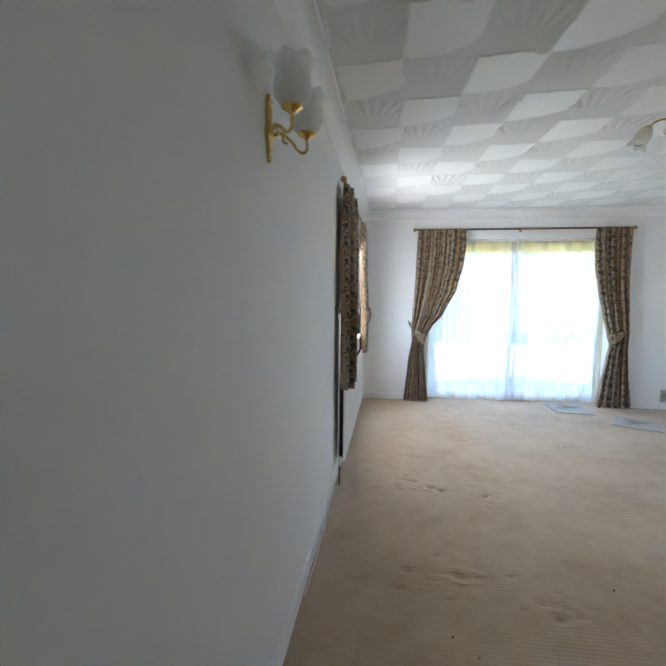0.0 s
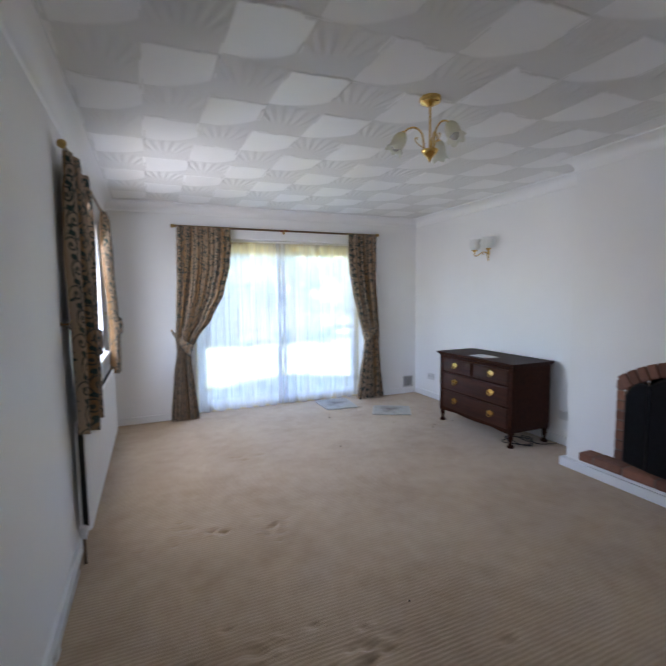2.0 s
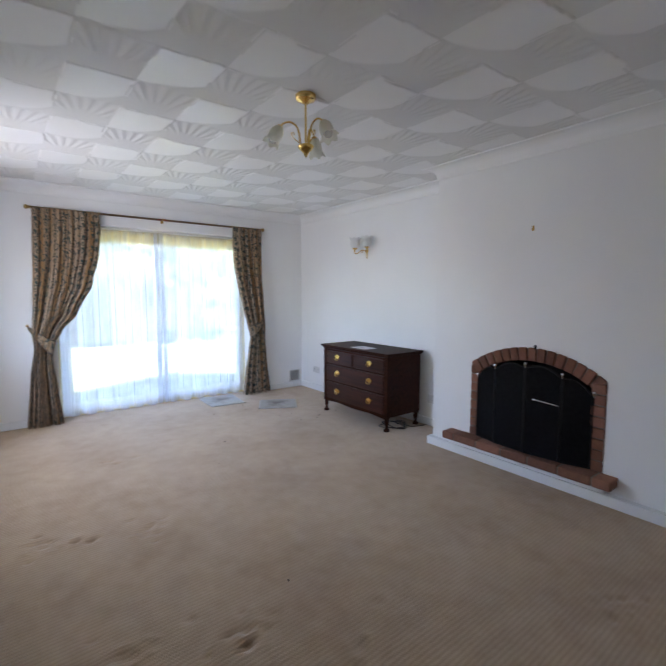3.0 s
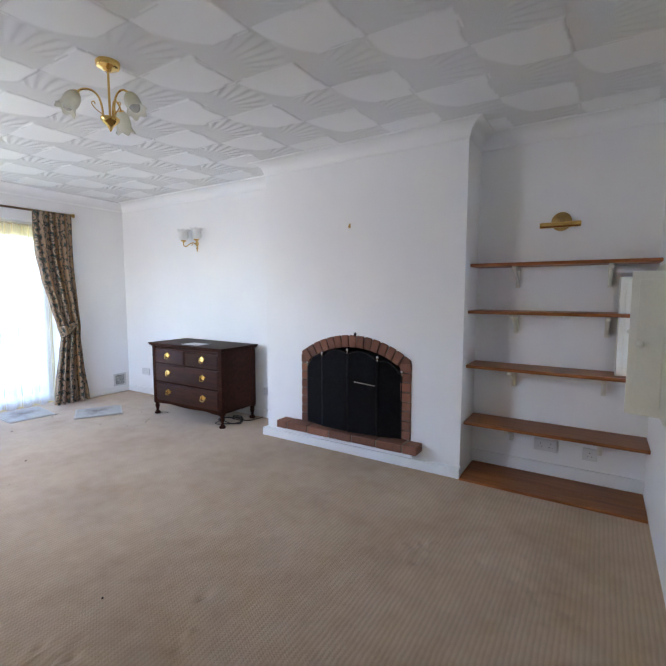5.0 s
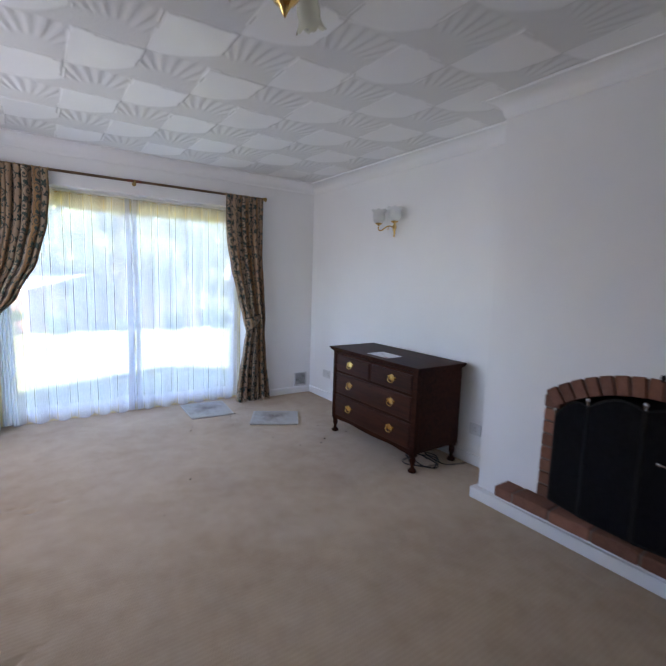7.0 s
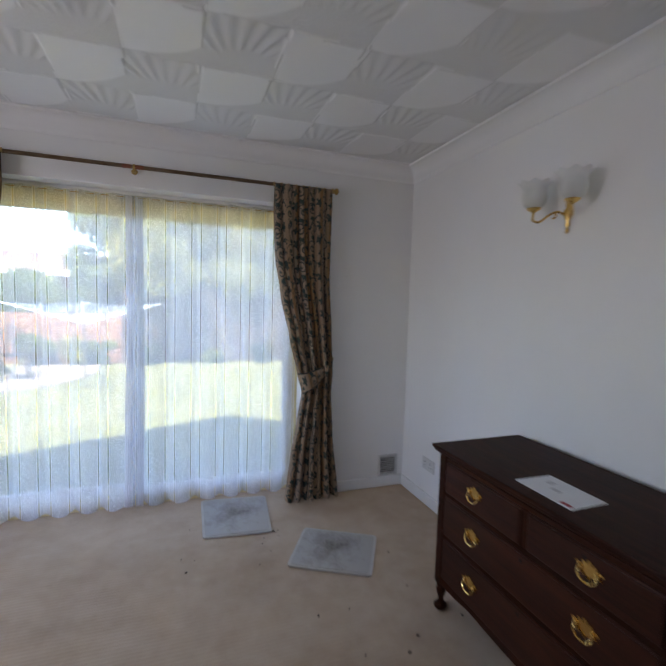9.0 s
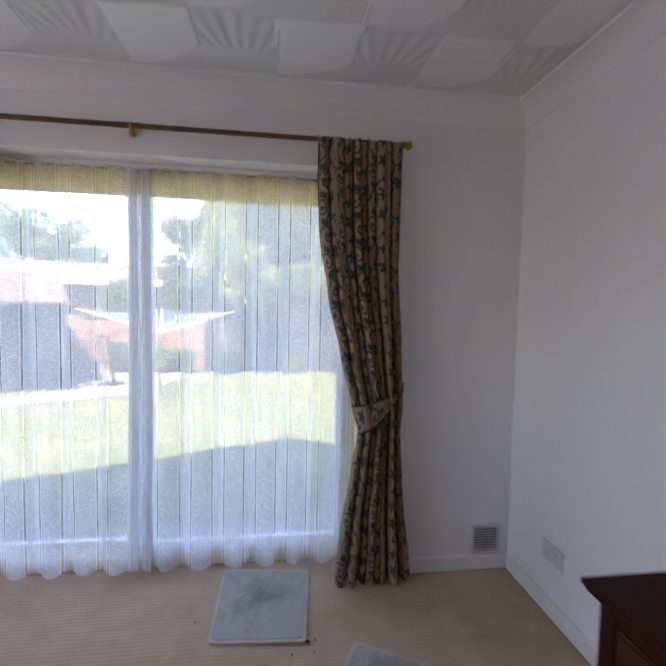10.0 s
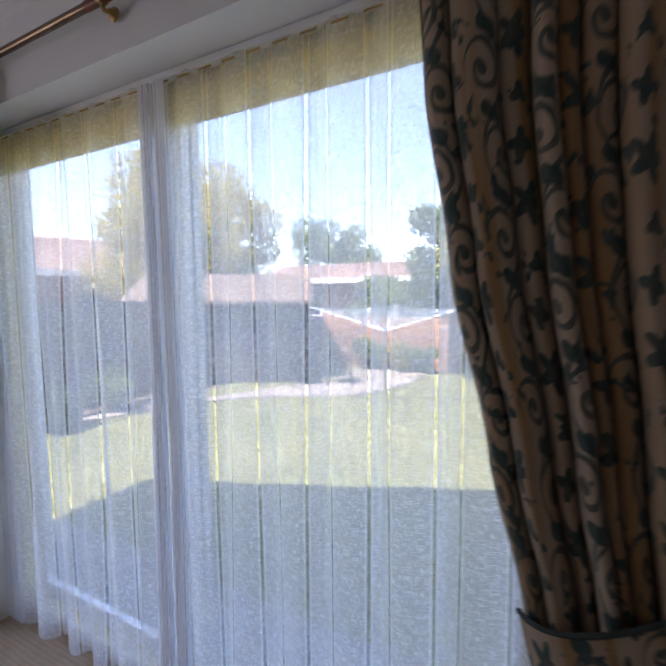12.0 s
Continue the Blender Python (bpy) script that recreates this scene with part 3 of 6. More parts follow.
solid("wall_east", boxes((W, W + TH, BY1 - 0.05, YN, GZ - 0.1, 2.75)), PAINT, "white painted wall behind the chest of drawers", "wall", "structure")
solid("wall_alcove", boxes((ALC, W + TH, YS - 0.1, BY0 + 0.05, GZ - 0.1, 2.75)), PAINT, "white painted alcove wall behind the shelves", "wall", "structure")
HX0, HX1, HZ0, HZ1 = 2.87, 3.72, 0.74, 1.40
solid("wall_south", boxes((1.3, HX0, YS - 0.12, YS, -0.05, 2.6), (HX1, ALC, YS - 0.12, YS, -0.05, 2.6), (HX0, HX1, YS - 0.12, YS, -0.05, HZ0), (HX0, HX1, YS - 0.12, YS, HZ1, 2.6),
                          (1.3, 1.42, -1.2, YS - 0.12, -0.05, 2.6)), PAINT, "plain white wall with a serving hatch", "wall", "structure")
solid("wall_back", boxes((-TH, 1.42, -1.32, -1.2, -0.05, 2.6)), PAINT, "plain white wall closing the entrance", "wall", "structure")
solid("wall_behind_hatch", boxes((1.42, ALC + 0.2, YS - 0.75, YS - 0.7, -0.05, 2.6)), PAINT, "plain white wall beyond the serving hatch", "wall", "structure")

# chimney breast with an arched fireplace opening
AY0, AY1, SPR, CROWN = 1.865, 2.865, 0.785, 0.955     # outer line of the brick surround
RISE = CROWN - SPR
RAD = ((AY1 - AY0) ** 2 / 4 + RISE ** 2) / (2 * RISE)
ACY, ACZ = (AY0 + AY1) / 2, CROWN - RAD
HALF = math.asin((AY1 - AY0) / 2 / RAD)


def arch_pts(r, n=24, half=HALF):
    return [(ACY + r * math.sin(-half + 2 * half * k / n), ACZ + r * math.cos(-half + 2 * half * k / n)) for k in range(n + 1)]


bm = bmesh.new()
prism(bm, [(BY0, -0.05), (AY0, -0.05), (AY0, 2.6), (BY0, 2.6)], BX, ALC)
prism(bm, [(AY1, -0.05), (BY1, -0.05), (BY1, 2.6), (AY1, 2.6)], BX, ALC)
prism(bm, arch_pts(RAD) + [(AY1, 2.6), (AY0, 2.6)], BX, ALC)
prism(bm, [(AY0, -0.05), (AY1, -0.05), (AY1, 0.11), (AY0, 0.11)], BX, ALC)
solid("chimney_breast", bm, PAINT, "white painted chimney breast with an arched opening", "chimney breast", "structure")
solid("firebox_wall", boxes((ALC, ALC + 0.06, AY0 - 0.02, AY1 + 0.02, 0.0, 1.1)), SOOT, "sooty black back of the fireplace", "fireplace", "structure")

# floor with furniture dents in the pile
DENTS = []
rng = random.Random(4)
for cx, cy, n, sp in ((0.55, 3.42, 16, 0.12), (1.07, 3.30, 14, 0.09), (0.56, 2.40, 18, 0.13), (1.10, 2.31, 18, 0.13), (0.85, 2.44, 4, 0.08), (2.54, 1.40, 8, 0.09), (2.48, 0.85, 9, 0.10), (2.59, 1.02, 6, 0.1), (1.45, 1.95, 5, 0.12), (1.1, 4.6, 4, 0.12)):
    for _ in range(n):
        DENTS.append((cx + rng.gauss(0, sp), cy + rng.gauss(0, sp * 0.6), rng.uniform(0.014, 0.026), rng.uniform(0.008, 0.013) * rng.choice((-1, -1, 0.6))))


def floor_height(X, Y):
    Z = 0.0022 * np.sin(X * 2.3 + 0.5) * np.sin(Y * 1.9) + 0.0016 * np.sin(X * 7.1 + Y * 3.0)
    for x, y, s, d in DENTS:
        Z = Z + d * np.exp(-(((X - x) / (s * 1.5)) ** 2 + ((Y - y) / s) ** 2))
    return Z * ((X > 0.05) & (X < 3.3) & (Y < 5.7) & (Y > 0.2)) - 0.002


fl = grid_mesh("floor", np.linspace(-0.02, 3.9, 460), np.linspace(-1.25, 6.25, 860), floor_height, CARPET)
tagged(fl, "beige ribbed cord carpet with furniture dents", "carpet", "", "structure")

# ceiling: hand-combed plaster, smooth shells between fans of ridges
CW, CH = 0.31, 0.385


def ceiling_height(X, Y):
    gx, gy = (X - 0.43) / CW, (Y - 2.80) / CH
    gx, gy = gx + 0.03 * np.sin(Y * 9.3 + np.floor(gx) * 2.1), gy + 0.03 * np.sin(X * 12.1 + np.floor(gy) * 1.7)
    ix, iy = np.floor(gx).astype(int), np.floor(gy).astype(int)
    u, v = gx - ix, gy - iy
    odd = (ix + iy) % 2
    jit = np.sin(ix * 12.9898 + iy * 78.233) * 0.5
    r1 = np.hypot((u - 0.5) * CW, (1.06 - v) * CH)
    th1 = np.arctan2((u - 0.5) * CW, (1.06 - v) * CH)
    rays = np.cos(th1 * (36 + 2 * jit)) * np.clip((r1 - 0.19) / 0.05, 0, 1) * np.clip((0.42 - r1) / 0.02, 0, 1) * (np.abs(th1) < 0.62)
    fan = 0.0048 * v + 0.0028 * rays
    r2 = np.hypot((u - 0.02) * CW, (v - 0.02) * CH)
    shell = 0.0076 * (1 - v) + 0.0005
    shell = shell * np.clip((0.385 - r2) / 0.012, 0, 1) + fan * np.clip((r2 - 0.373) / 0.012, 0, 1)
    h = np.where(odd == 0, shell, fan)
    global SMOOTH
    SMOOTH = np.where(odd == 0, np.clip((0.385 - r2) / 0.012, 0, 1), 0.0)
    inner = np.clip(np.minimum(np.minimum(X - 0.1, W - 0.1 - X), YN - 0.15 - Y) / 0.05, 0, 1)
    return CEIL - h * inner


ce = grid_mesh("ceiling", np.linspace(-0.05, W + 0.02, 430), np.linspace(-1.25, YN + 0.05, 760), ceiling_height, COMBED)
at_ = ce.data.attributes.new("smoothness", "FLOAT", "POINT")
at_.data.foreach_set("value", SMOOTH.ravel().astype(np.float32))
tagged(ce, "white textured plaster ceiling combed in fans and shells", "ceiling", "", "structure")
solid("ceiling_slab", boxes((-TH, W + TH, -1.32, YN + TH, 2.6, 2.75)), CEILP, "plain slab over the ceiling", "ceiling", "structure")

# coving: a concave quarter along the walls
COVE = [(0.0, -0.105), (0.0025, -0.104), (0.010, -0.092)] + [(0.1 - 0.088 * math.cos(a), -0.012 - 0.078 * (1 - math.sin(a)) + 0.0) for a in np.linspace(0.1, math.pi / 2, 7)] + [(0.105, -0.006), (0.105, 0.0), (0.0, 0.0)]


def cove_run(bm, ax, wall, side, a0, a1, m0=0, m1=0):
    """m0, m1: mitre of each end, in metres along the run for each metre off the wall."""
    pts = [(wall + side * p, CEIL + q) for p, q in COVE]
    if ax == "y":      # runs along y at x = wall
        def at(p, a):
            return (p[0], a, p[1])
    else:
        def at(p, a):
            return (a, p[0], p[1])
    lo = [bm.verts.new(at(p, a0 + m0 * q[0])) for p, q in zip(pts, COVE)]
    hi = [bm.verts.new(at(p, a1 + m1 * q[0])) for p, q in zip(pts, COVE)]
    n = len(pts)
    bm.faces.new(lo)
    bm.faces.new(hi[::-1])
    for i in range(n):
        bm.faces.new((lo[i], hi[i], hi[(i + 1) % n], lo[(i + 1) % n]))


for wall_name, runs in (("west", [("y", 0.0, 1, -1.2, YN)]), ("north", [("x", YN, -1, 0.0, W)]), ("east", [("y", W, -1, BY1, YN)]),
                        ("breast", [("y", BX, -1, BY0, BY1, -1, 1), ("x", BY1, 1, BX, W, -1, 0), ("x", BY0, -1, BX, ALC, -1, 0)]), ("alcove", [("y", ALC, -1, YS, BY0)])):
    bm = bmesh.new()
    for r in runs:
        cove_run(bm, *r)
    solid("trim_" + wall_name, bm, CEILP, "white plaster coving between wall and ceiling", "coving", "structure", "", True)


def skirting(name, pts, h=0.078, d=0.018):
    """Board with a rounded top edge, along straight runs (x0, y0, x1, y1) with the room on the given side."""
    bm = bmesh.new()
    for x0, x1, y0, y1 in pts:
        box(bm, x0, x1, y0, y1, 0, h, 0.004)
    solid(name, bm, GLOSS, "white painted wooden skirting board", "skirting board", "structure")


skirting("baseboard_west", [(0, 0.018, -1.2, YN)])
skirting("baseboard_north", [(0.018, DX0 - 0.02, YN - 0.018, YN), (DX1 + 0.02, W - 0.018, YN - 0.018, YN)])
skirting("baseboard_east", [(W - 0.018, W, BY1 + 0.03, YN - 0.018)])
skirting("baseboard_alcove", [(ALC - 0.018, ALC, YS, BY0)], 0.10)
skirting("baseboard_breast", [(BX - 0.052, BX, BY0 - 0.012, BY1 + 0.025), (BX, W - 0.018, BY1, BY1 + 0.022)], 0.07)
solid("hearth_riser", boxes((BX - 0.035, BX, 1.84, 3.055, 0.07, 0.128), bevel=0.003), GLOSS, "white painted riser under the brick hearth", "hearth", "structure")

# ---------------------------------------------------------------- garden door
door = thing("door_1", "cream framed sliding glass garden door", "sliding door", "", "structure", (1.95, 6.22, 0))
bm = boxes((DX0, DX0 + 0.05, 6.17, 6.27, 0.0, DHEAD), (DX1 - 0.05, DX1, 6.17, 6.27, 0.0, DHEAD))
box(bm, DX0 + 0.05, DX1 - 0.05, 6.17, 6.27, 2.045, DHEAD)
box(bm, DX0 + 0.05, DX1 - 0.05, 6.17, 6.27, 0.0, 0.06)
part("door_frame", bm, UPVC, door)
for nm, xa, xb, yy in (("fixed_panel", DX0 + 0.05, 1.965, 6.245), ("sliding_panel", 1.905, DX1 - 0.05, 6.205)):
    bm = boxes((xa, xa + 0.055, yy - 0.016, yy + 0.016, 0.062, 2.043), (xb - 0.055, xb, yy - 0.016, yy + 0.016, 0.062, 2.043),
               (xa + 0.055, xb - 0.055, yy - 0.016, yy + 0.016, 0.062, 0.125), (xa + 0.055, xb - 0.055, yy - 0.016, yy + 0.016, 2.015, 2.043))
    pn = part(nm, bm, GLOSS, door)
    g = part("pane", boxes((xa + 0.05, xb - 0.05, yy - 0.003, yy + 0.003, 0.12, 2.02)), GLASS, pn)
    g.visible_shadow = False
solid("door_sill", boxes((DX0, DX1, YN, 6.17, -0.06, -0.012)), CARPET, "beige carpet in the door reveal", "carpet", "structure")

blind = thing("roller_blind", "cream roller blind wound up at the head of the door", "roller blind", "", "", (1.95, 6.158, 2.02))
part("roll", rod(bmesh.new(), (DX0 + 0.03, 6.158, 2.032), (DX1 - 0.03, 6.158, 2.032), 0.008), CREAM, blind, "", True)
bm = boxes((DX0 + 0.04, DX1 - 0.04, 6.1572, 6.1588, 1.925, 2.026))
part("fabric", bm, BLIND, blind, "cream blind cloth")
part("hem_bar", boxes((DX0 + 0.04, DX1 - 0.04, 6.1560, 6.1600, 1.917, 1.925)), CREAM, blind)

# side window
win = thing("window_1", "white framed side window above a radiator", "window", "", "structure", (-0.15, 4.5, 1.5))
part("window_frame", boxes((-0.2, -0.12, WY0, WY0 + 0.06, WZ0, WZ1), (-0.2, -0.12, WY1 - 0.06, WY1, WZ0, WZ1), (-0.2, -0.12, WY0 + 0.06, WY1 - 0.06, WZ1 - 0.06, WZ1),
     (-0.2, -0.12, WY0 + 0.06, WY1 - 0.06, WZ0, WZ0 + 0.06), (-0.195, -0.125, 4.58, 4.64, WZ0 + 0.06, WZ1 - 0.06)), GLOSS, win)
for a, b in ((WY0 + 0.06, 4.58), (4.64, WY1 - 0.06)):
    g = part("pane", boxes((-0.163, -0.157, a, b, WZ0 + 0.06, WZ1 - 0.06)), GLASS, win)
    g.visible_shadow = False
part("window_sill", boxes((-0.12, 0.05, WY0 - 0.04, WY1 + 0.04, WZ0 - 0.03, WZ0 + 0.002), bevel=0.006), GLOSS, win)

# ---------------------------------------------------------------- curtain poles
def curtain_pole(label, a, b, along, wall_side, z, brackets):
    """A pole from a to b along an axis, off the wall, with turned ends and brackets."""
    def at(s, off=0.0, dz=0.0):
        return (s, wall_side[0] + wall_side[1] * off, z + dz) if along == "x" else (wall_side[0] + wall_side[1] * off, s, z + dz)
    ob = thing("curtain_pole", label, "curtain pole", "", "", at((a + b) / 2))
    part("pole", rod(bmesh.new(), at(a), at(b), 0.0115, 16), POLE, ob, "", True)
    for s, d in ((a, -1), (b, 1)):
        m = Matrix.Translation(at(s)) @ (Vector((d, 0, 0)) if along == "x" else Vector((0, d, 0))).to_track_quat("Z", "Y").to_matrix().to_4x4()
        part("finial", lathe(bmesh.new(), [(0.012, -0.012), (0.017, -0.008), (0.017, -0.002), (0.011, 0.002), (0.019, 0.01), (0.023, 0.018), (0.019, 0.028), (0.008, 0.034), (0.0, 0.035)], m), BRASSDULL, ob, "turned brass end knob", True)
    for s in brackets:
        bm = bmesh.new()
        tube(bm, smooth_line([at(s, -0.03, -0.02), at(s, -0.005, -0.025), at(s, 0.0, -0.014)]), 0.006)
        m = Matrix.Translation(at(s, -0.036, -0.02)) @ (Vector(at(s, 1)) - Vector(at(s, 0))).to_track_quat("Z", "Y").to_matrix().to_4x4()
        lathe(bm, [(0.018, 0.0), (0.018, 0.006), (0.01, 0.012), (0.006, 0.02)], m)
        lathe(bm, [(0.0135, -0.006), (0.0155, -0.004), (0.0155, 0.004), (0.0135, 0.006)], Matrix.Translation(at(s)) @ (Vector((1, 0, 0)) if along == "x" else Vector((0, 1, 0))).to_track_quat("Z", "Y").to_matrix().to_4x4())
        part("bracket", bm, BRASSDULL, ob, "brass bracket", True)
        for o in (-0.04, 0.03) if along == "x" else ():
            part("joint_sleeve", rod(bmesh.new(), at(s + o - 0.024), at(s + o + 0.024), 0.0128), REDWOOD, ob, "red-brown wooden sleeve", True)
    return ob


curtain_pole("bronzed metal curtain pole over the garden door", 0.69, 3.215, "x", (5.952, -1), 2.178, (1.95,))
curtain_pole("bronzed metal curtain pole over the side window", 3.44, 5.66, "y", (0.052, 1), 2.17, (4.5,))


# ---------------------------------------------------------------- curtains
def tied_curtain(label, left, right, tie_z, hook, out, depth, folds, top, bottom, along="x", base=5.915, fullness=2.3, seed=1, tied=True):
    """A pinch-pleated curtain gathered by a tieback; left and right: tables of (z, place) of its two edges."""
    rnd = random.Random(seed)
    ph = [rnd.uniform(-0.5, 0.5) for _ in range(8)]
    width = right[0][1] - left[0][1]
    cen = (right[0][1] + left[0][1]) / 2
    ob = thing("curtain", label, "curtain", "pairs of printed curtains", "", (cen, base, top) if along == "x" else (base, cen, top))

    def place(u, v):
        l, r = lerp_table(v, left), lerp_table(v, right)
        w = r - l
        squeeze = w / width
        d = depth * (0.62 + 0.38 * min(1.0, (top - v) / 0.25)) * (0.75 + 0.45 * (1 - min(1, squeeze)))
        s = u - 0.045 * math.sin(2 * math.pi * u) + 0.022 * math.sin(2 * math.pi * u * 2 + ph[0]) + 0.012 * math.sin(2 * math.pi * u * 5 + ph[1] + v * 1.3)
        q = folds * s + 0.08 * math.sin(v * 2.1 + ph[3])
        hump = abs(math.sin(math.pi * q)) ** 0.8
        tall = 0.80 + 0.20 * math.sin(2.4 * math.floor(q) + ph[6])
        y = out * d * (1.9 * hump * tall - 0.95 + 0.15 * math.sin(2 * math.pi * 1.3 * u + ph[5]))
        x = l + w * (u - 0.125 * math.sin(2 * math.pi * q) / folds)
        swell = out * 0.035 * math.sin(math.pi * u) * (1 - min(1, squeeze))
        zz = v + 0.006 * math.sin(2 * math.pi * q + 0.8) * (1 if v < bottom + 0.05 else 0)
        p = (x, base + y + swell, zz) if along == "x" else (base + y + swell, x, zz)
        return p, (u * width * fullness + seed * 0.37, v)

    us = [k / (folds * 20) for k in range(folds * 20 + 1)]
    vs = [top - (top - bottom) * k / 70 for k in range(71)]
    cloth("drape", us, vs, place, CURTAIN, ob)
    # heading tape and hooks
    bm = bmesh.new()
    for k in range(folds + 1):
        p = place(k / folds, top)[0]
        lathe(bm, [(0.0125, -0.003), (0.0142, 0.0), (0.0125, 0.003)], Matrix.Translation((p[0], base + 0.022, 2.178) if along == "x" else (0.052, p[1], 2.17)) @ (pose(0, 0, 0, 0, 90, 0) if along == "x" else pose(0, 0, 0, 90, 0, 0)), 12)
    tagged(part("ring_set", bm, BRASSDULL, ob, "brass curtain rings", True), kind="stuff")
    if tied:
        l, r = lerp_table(tie_z, left), lerp_table(tie_z, right)
        near = min((l, r), key=lambda q: abs(q - hook[0]))
        far = l if near == r else r
        sgn = 1 if near > far else -1
        loop = []
        for k in range(33):
            q = k / 32
            x = far + (hook[0] - far) * q
            dz = (hook[1] - tie_z) * q ** 1.3
            bulge = -out * 0.055 * q ** 8 + out * (depth * 1.30 * math.sin(math.pi * min(1.0, 0.02 + 1.15 * q) ** 0.6) + 0.006)
            loop.append((x - sgn * 0.006 * (1 - q), bulge, tie_z + dz))
        def band(u, v):
            k = u * 32
            i = min(31, int(k))
            f = k - i
            a = [loop[i][j] * (1 - f) + loop[i + 1][j] * f for j in range(3)]
            h = 0.120 * (1 - u) ** 0.8 + 0.016
            z = a[2] - h * v + 0.0
            y = base + a[1] + out * 0.008 * math.sin(math.pi * v)
            xx = a[0] + sgn * 0.036 * v * (1 - u)
            return ((xx, y, z) if along == "x" else (y, xx, z)), (u * 0.5 + 0.1, 0.4 - v * 0.12)
        tb = cloth("tieback", [k / 40 for k in range(41)], [k / 6 for k in range(7)], band, CURTAIN, ob)
        for v in (0.0, 1.0):
            bm = bmesh.new()
            tube(bm, [band(k / 40, v)[0] for k in range(41)], 0.0042, 6)
            part("piping", bm, PIPING, tb, "dark piping cord", True)
        bm = bmesh.new()
        wallpos = (hook[0], YN, hook[1]) if along == "x" else (0.0, hook[0], hook[1])
        outv = Vector((0, -1, 0)) if along == "x" else Vector((1, 0, 0))
        tube(bm, smooth_line([Vector(wallpos), Vector(wallpos) + outv * 0.03, Vector(wallpos) + outv * 0.05 + Vector((0, 0, 0.02))]), 0.004)
        lathe(bm, [(0.013, 0.0), (0.013, 0.004), (0.005, 0.008)], Matrix.Translation(wallpos) @ outv.to_track_quat("Z", "Y").to_matrix().to_4x4())
        part("tieback_hook", bm, BRASSDULL, ob, "brass wall hook", True)
    return ob


tied_curtain("green and gold scroll-print curtain tied back beside the garden door",
             [(2.17, 2.785), (2.0, 2.785), (1.75, 2.80), (1.45, 2.85), (1.15, 2.92), (0.91, 2.978), (0.78, 3.012), (0.6, 2.985), (0.3, 2.94), (0.0, 2.905)],
             [(2.17, 3.19), (1.6, 3.195), (1.2, 3.22), (0.9, 3.235), (0.78, 3.225), (0.5, 3.245), (0.0, 3.30)],
             0.915, (3.245, 0.995), -1, 0.044, 8, 2.174, 0.012, seed=1)
tied_curtain("wide green and gold scroll-print curtain tied back beside the garden door",
             [(2.17, 0.715), (1.6, 0.70), (1.2, 0.675), (0.95, 0.655), (0.8, 0.665), (0.5, 0.62), (0.0, 0.575)],
             [(2.17, 1.30), (2.0, 1.305), (1.75, 1.285), (1.45, 1.21), (1.15, 1.06), (0.95, 0.90), (0.82, 0.825), (0.68, 0.815), (0.4, 0.845), (0.0, 0.885)],
             0.86, (0.625, 1.02), -1, 0.044, 11, 2.174, 0.012, seed=2)
tied_curtain("short green and gold scroll-print curtain tied back at the side window",
             [(2.15, 3.45), (1.5, 3.42), (0.69, 3.375)], [(2.15, 4.0), (1.6, 3.92), (1.3, 3.74), (1.15, 3.66), (0.95, 3.70), (0.69, 3.74)],
             1.20, (3.40, 1.27), 1, 0.062, 7, 2.15, 0.69, "y", 0.075, seed=3)
tied_curtain("short sunlit scroll-print curtain at the corner of the side window",
             [(2.15, 5.12), (1.6, 5.18), (1.3, 5.30), (1.1, 5.36), (0.69, 5.30)], [(2.15, 5.62), (1.2, 5.63), (0.69, 5.64)],
             1.18, (5.64, 1.25), 1, 0.060, 6, 2.15, 0.69, "y", 0.075, seed=4)


# ---------------------------------------------------------------- sheers
def sheer(label, x0, x1, bunch, seed):
    """A net panel; bunch: +1 or -1, the edge where the folds crowd together."""
    rnd = random.Random(seed)
    ob = thing("sheer_curtain", label, "net curtain", "pair of net curtains", "", ((x0 + x1) / 2, 6.13, 1.0))
    n = (x1 - x0) / 0.164
    ph = rnd.uniform(0, 6)

    def place(u, v):
        k = u if bunch < 0 else 1 - u
        crowd = math.exp(-((k) / 0.10) ** 2)
        x = x0 + (x1 - x0) * u + 0.011 * math.sin(2 * math.pi * n * u + ph + 1.57)
        low = (2.04 - v) / 2.04
        amp = 0.014 + 0.010 * low + 0.010 * crowd
        y = 6.132 + amp * math.sin(2 * math.pi * n * u + ph + 0.7 * math.sin(v * 1.1 + 9 * u)) + 0.006 * math.sin(2 * math.pi * 3.3 * u + v * 2)
        z = v
        if v < 0.10:
            z += 0.011 * math.sin(2 * math.pi * n * u + ph) * (1 - v / 0.10)
        if v > 2.02:
            z += 0.008 * abs(math.sin(math.pi * n * u + ph / 2))
        return (x, y, z), (u * (x1 - x0) * 1.0 + 0.3 * seed, v)

    us = [k / 260 for k in range(261)]
    cloth("net", us, [2.045 - (2.045 - 0.15) * k / 46 for k in range(47)], place, SHEER, ob)
    cloth("hem", us, [0.15 - 0.135 * k / 5 for k in range(6)], place, HEM, ob, "doubled net hem")
    bm = bmesh.new()
    for k in range(int((x1 - x0) / 0.082)):
        xx = x0 + 0.03 + k * 0.082
        box(bm, xx, xx + 0.045, 6.106, 6.109, 2.028, 2.032)
    tagged(part("heading_tape", bm, BRASSDULL, ob, "brass heading hooks"), kind="stuff")
    return ob


sheer("white drawn-thread net curtain over the garden door", 0.90, 1.945, 1, 1)
sheer("white drawn-thread net curtain with a gathered edge", 1.93, 3.02, -1, 2)
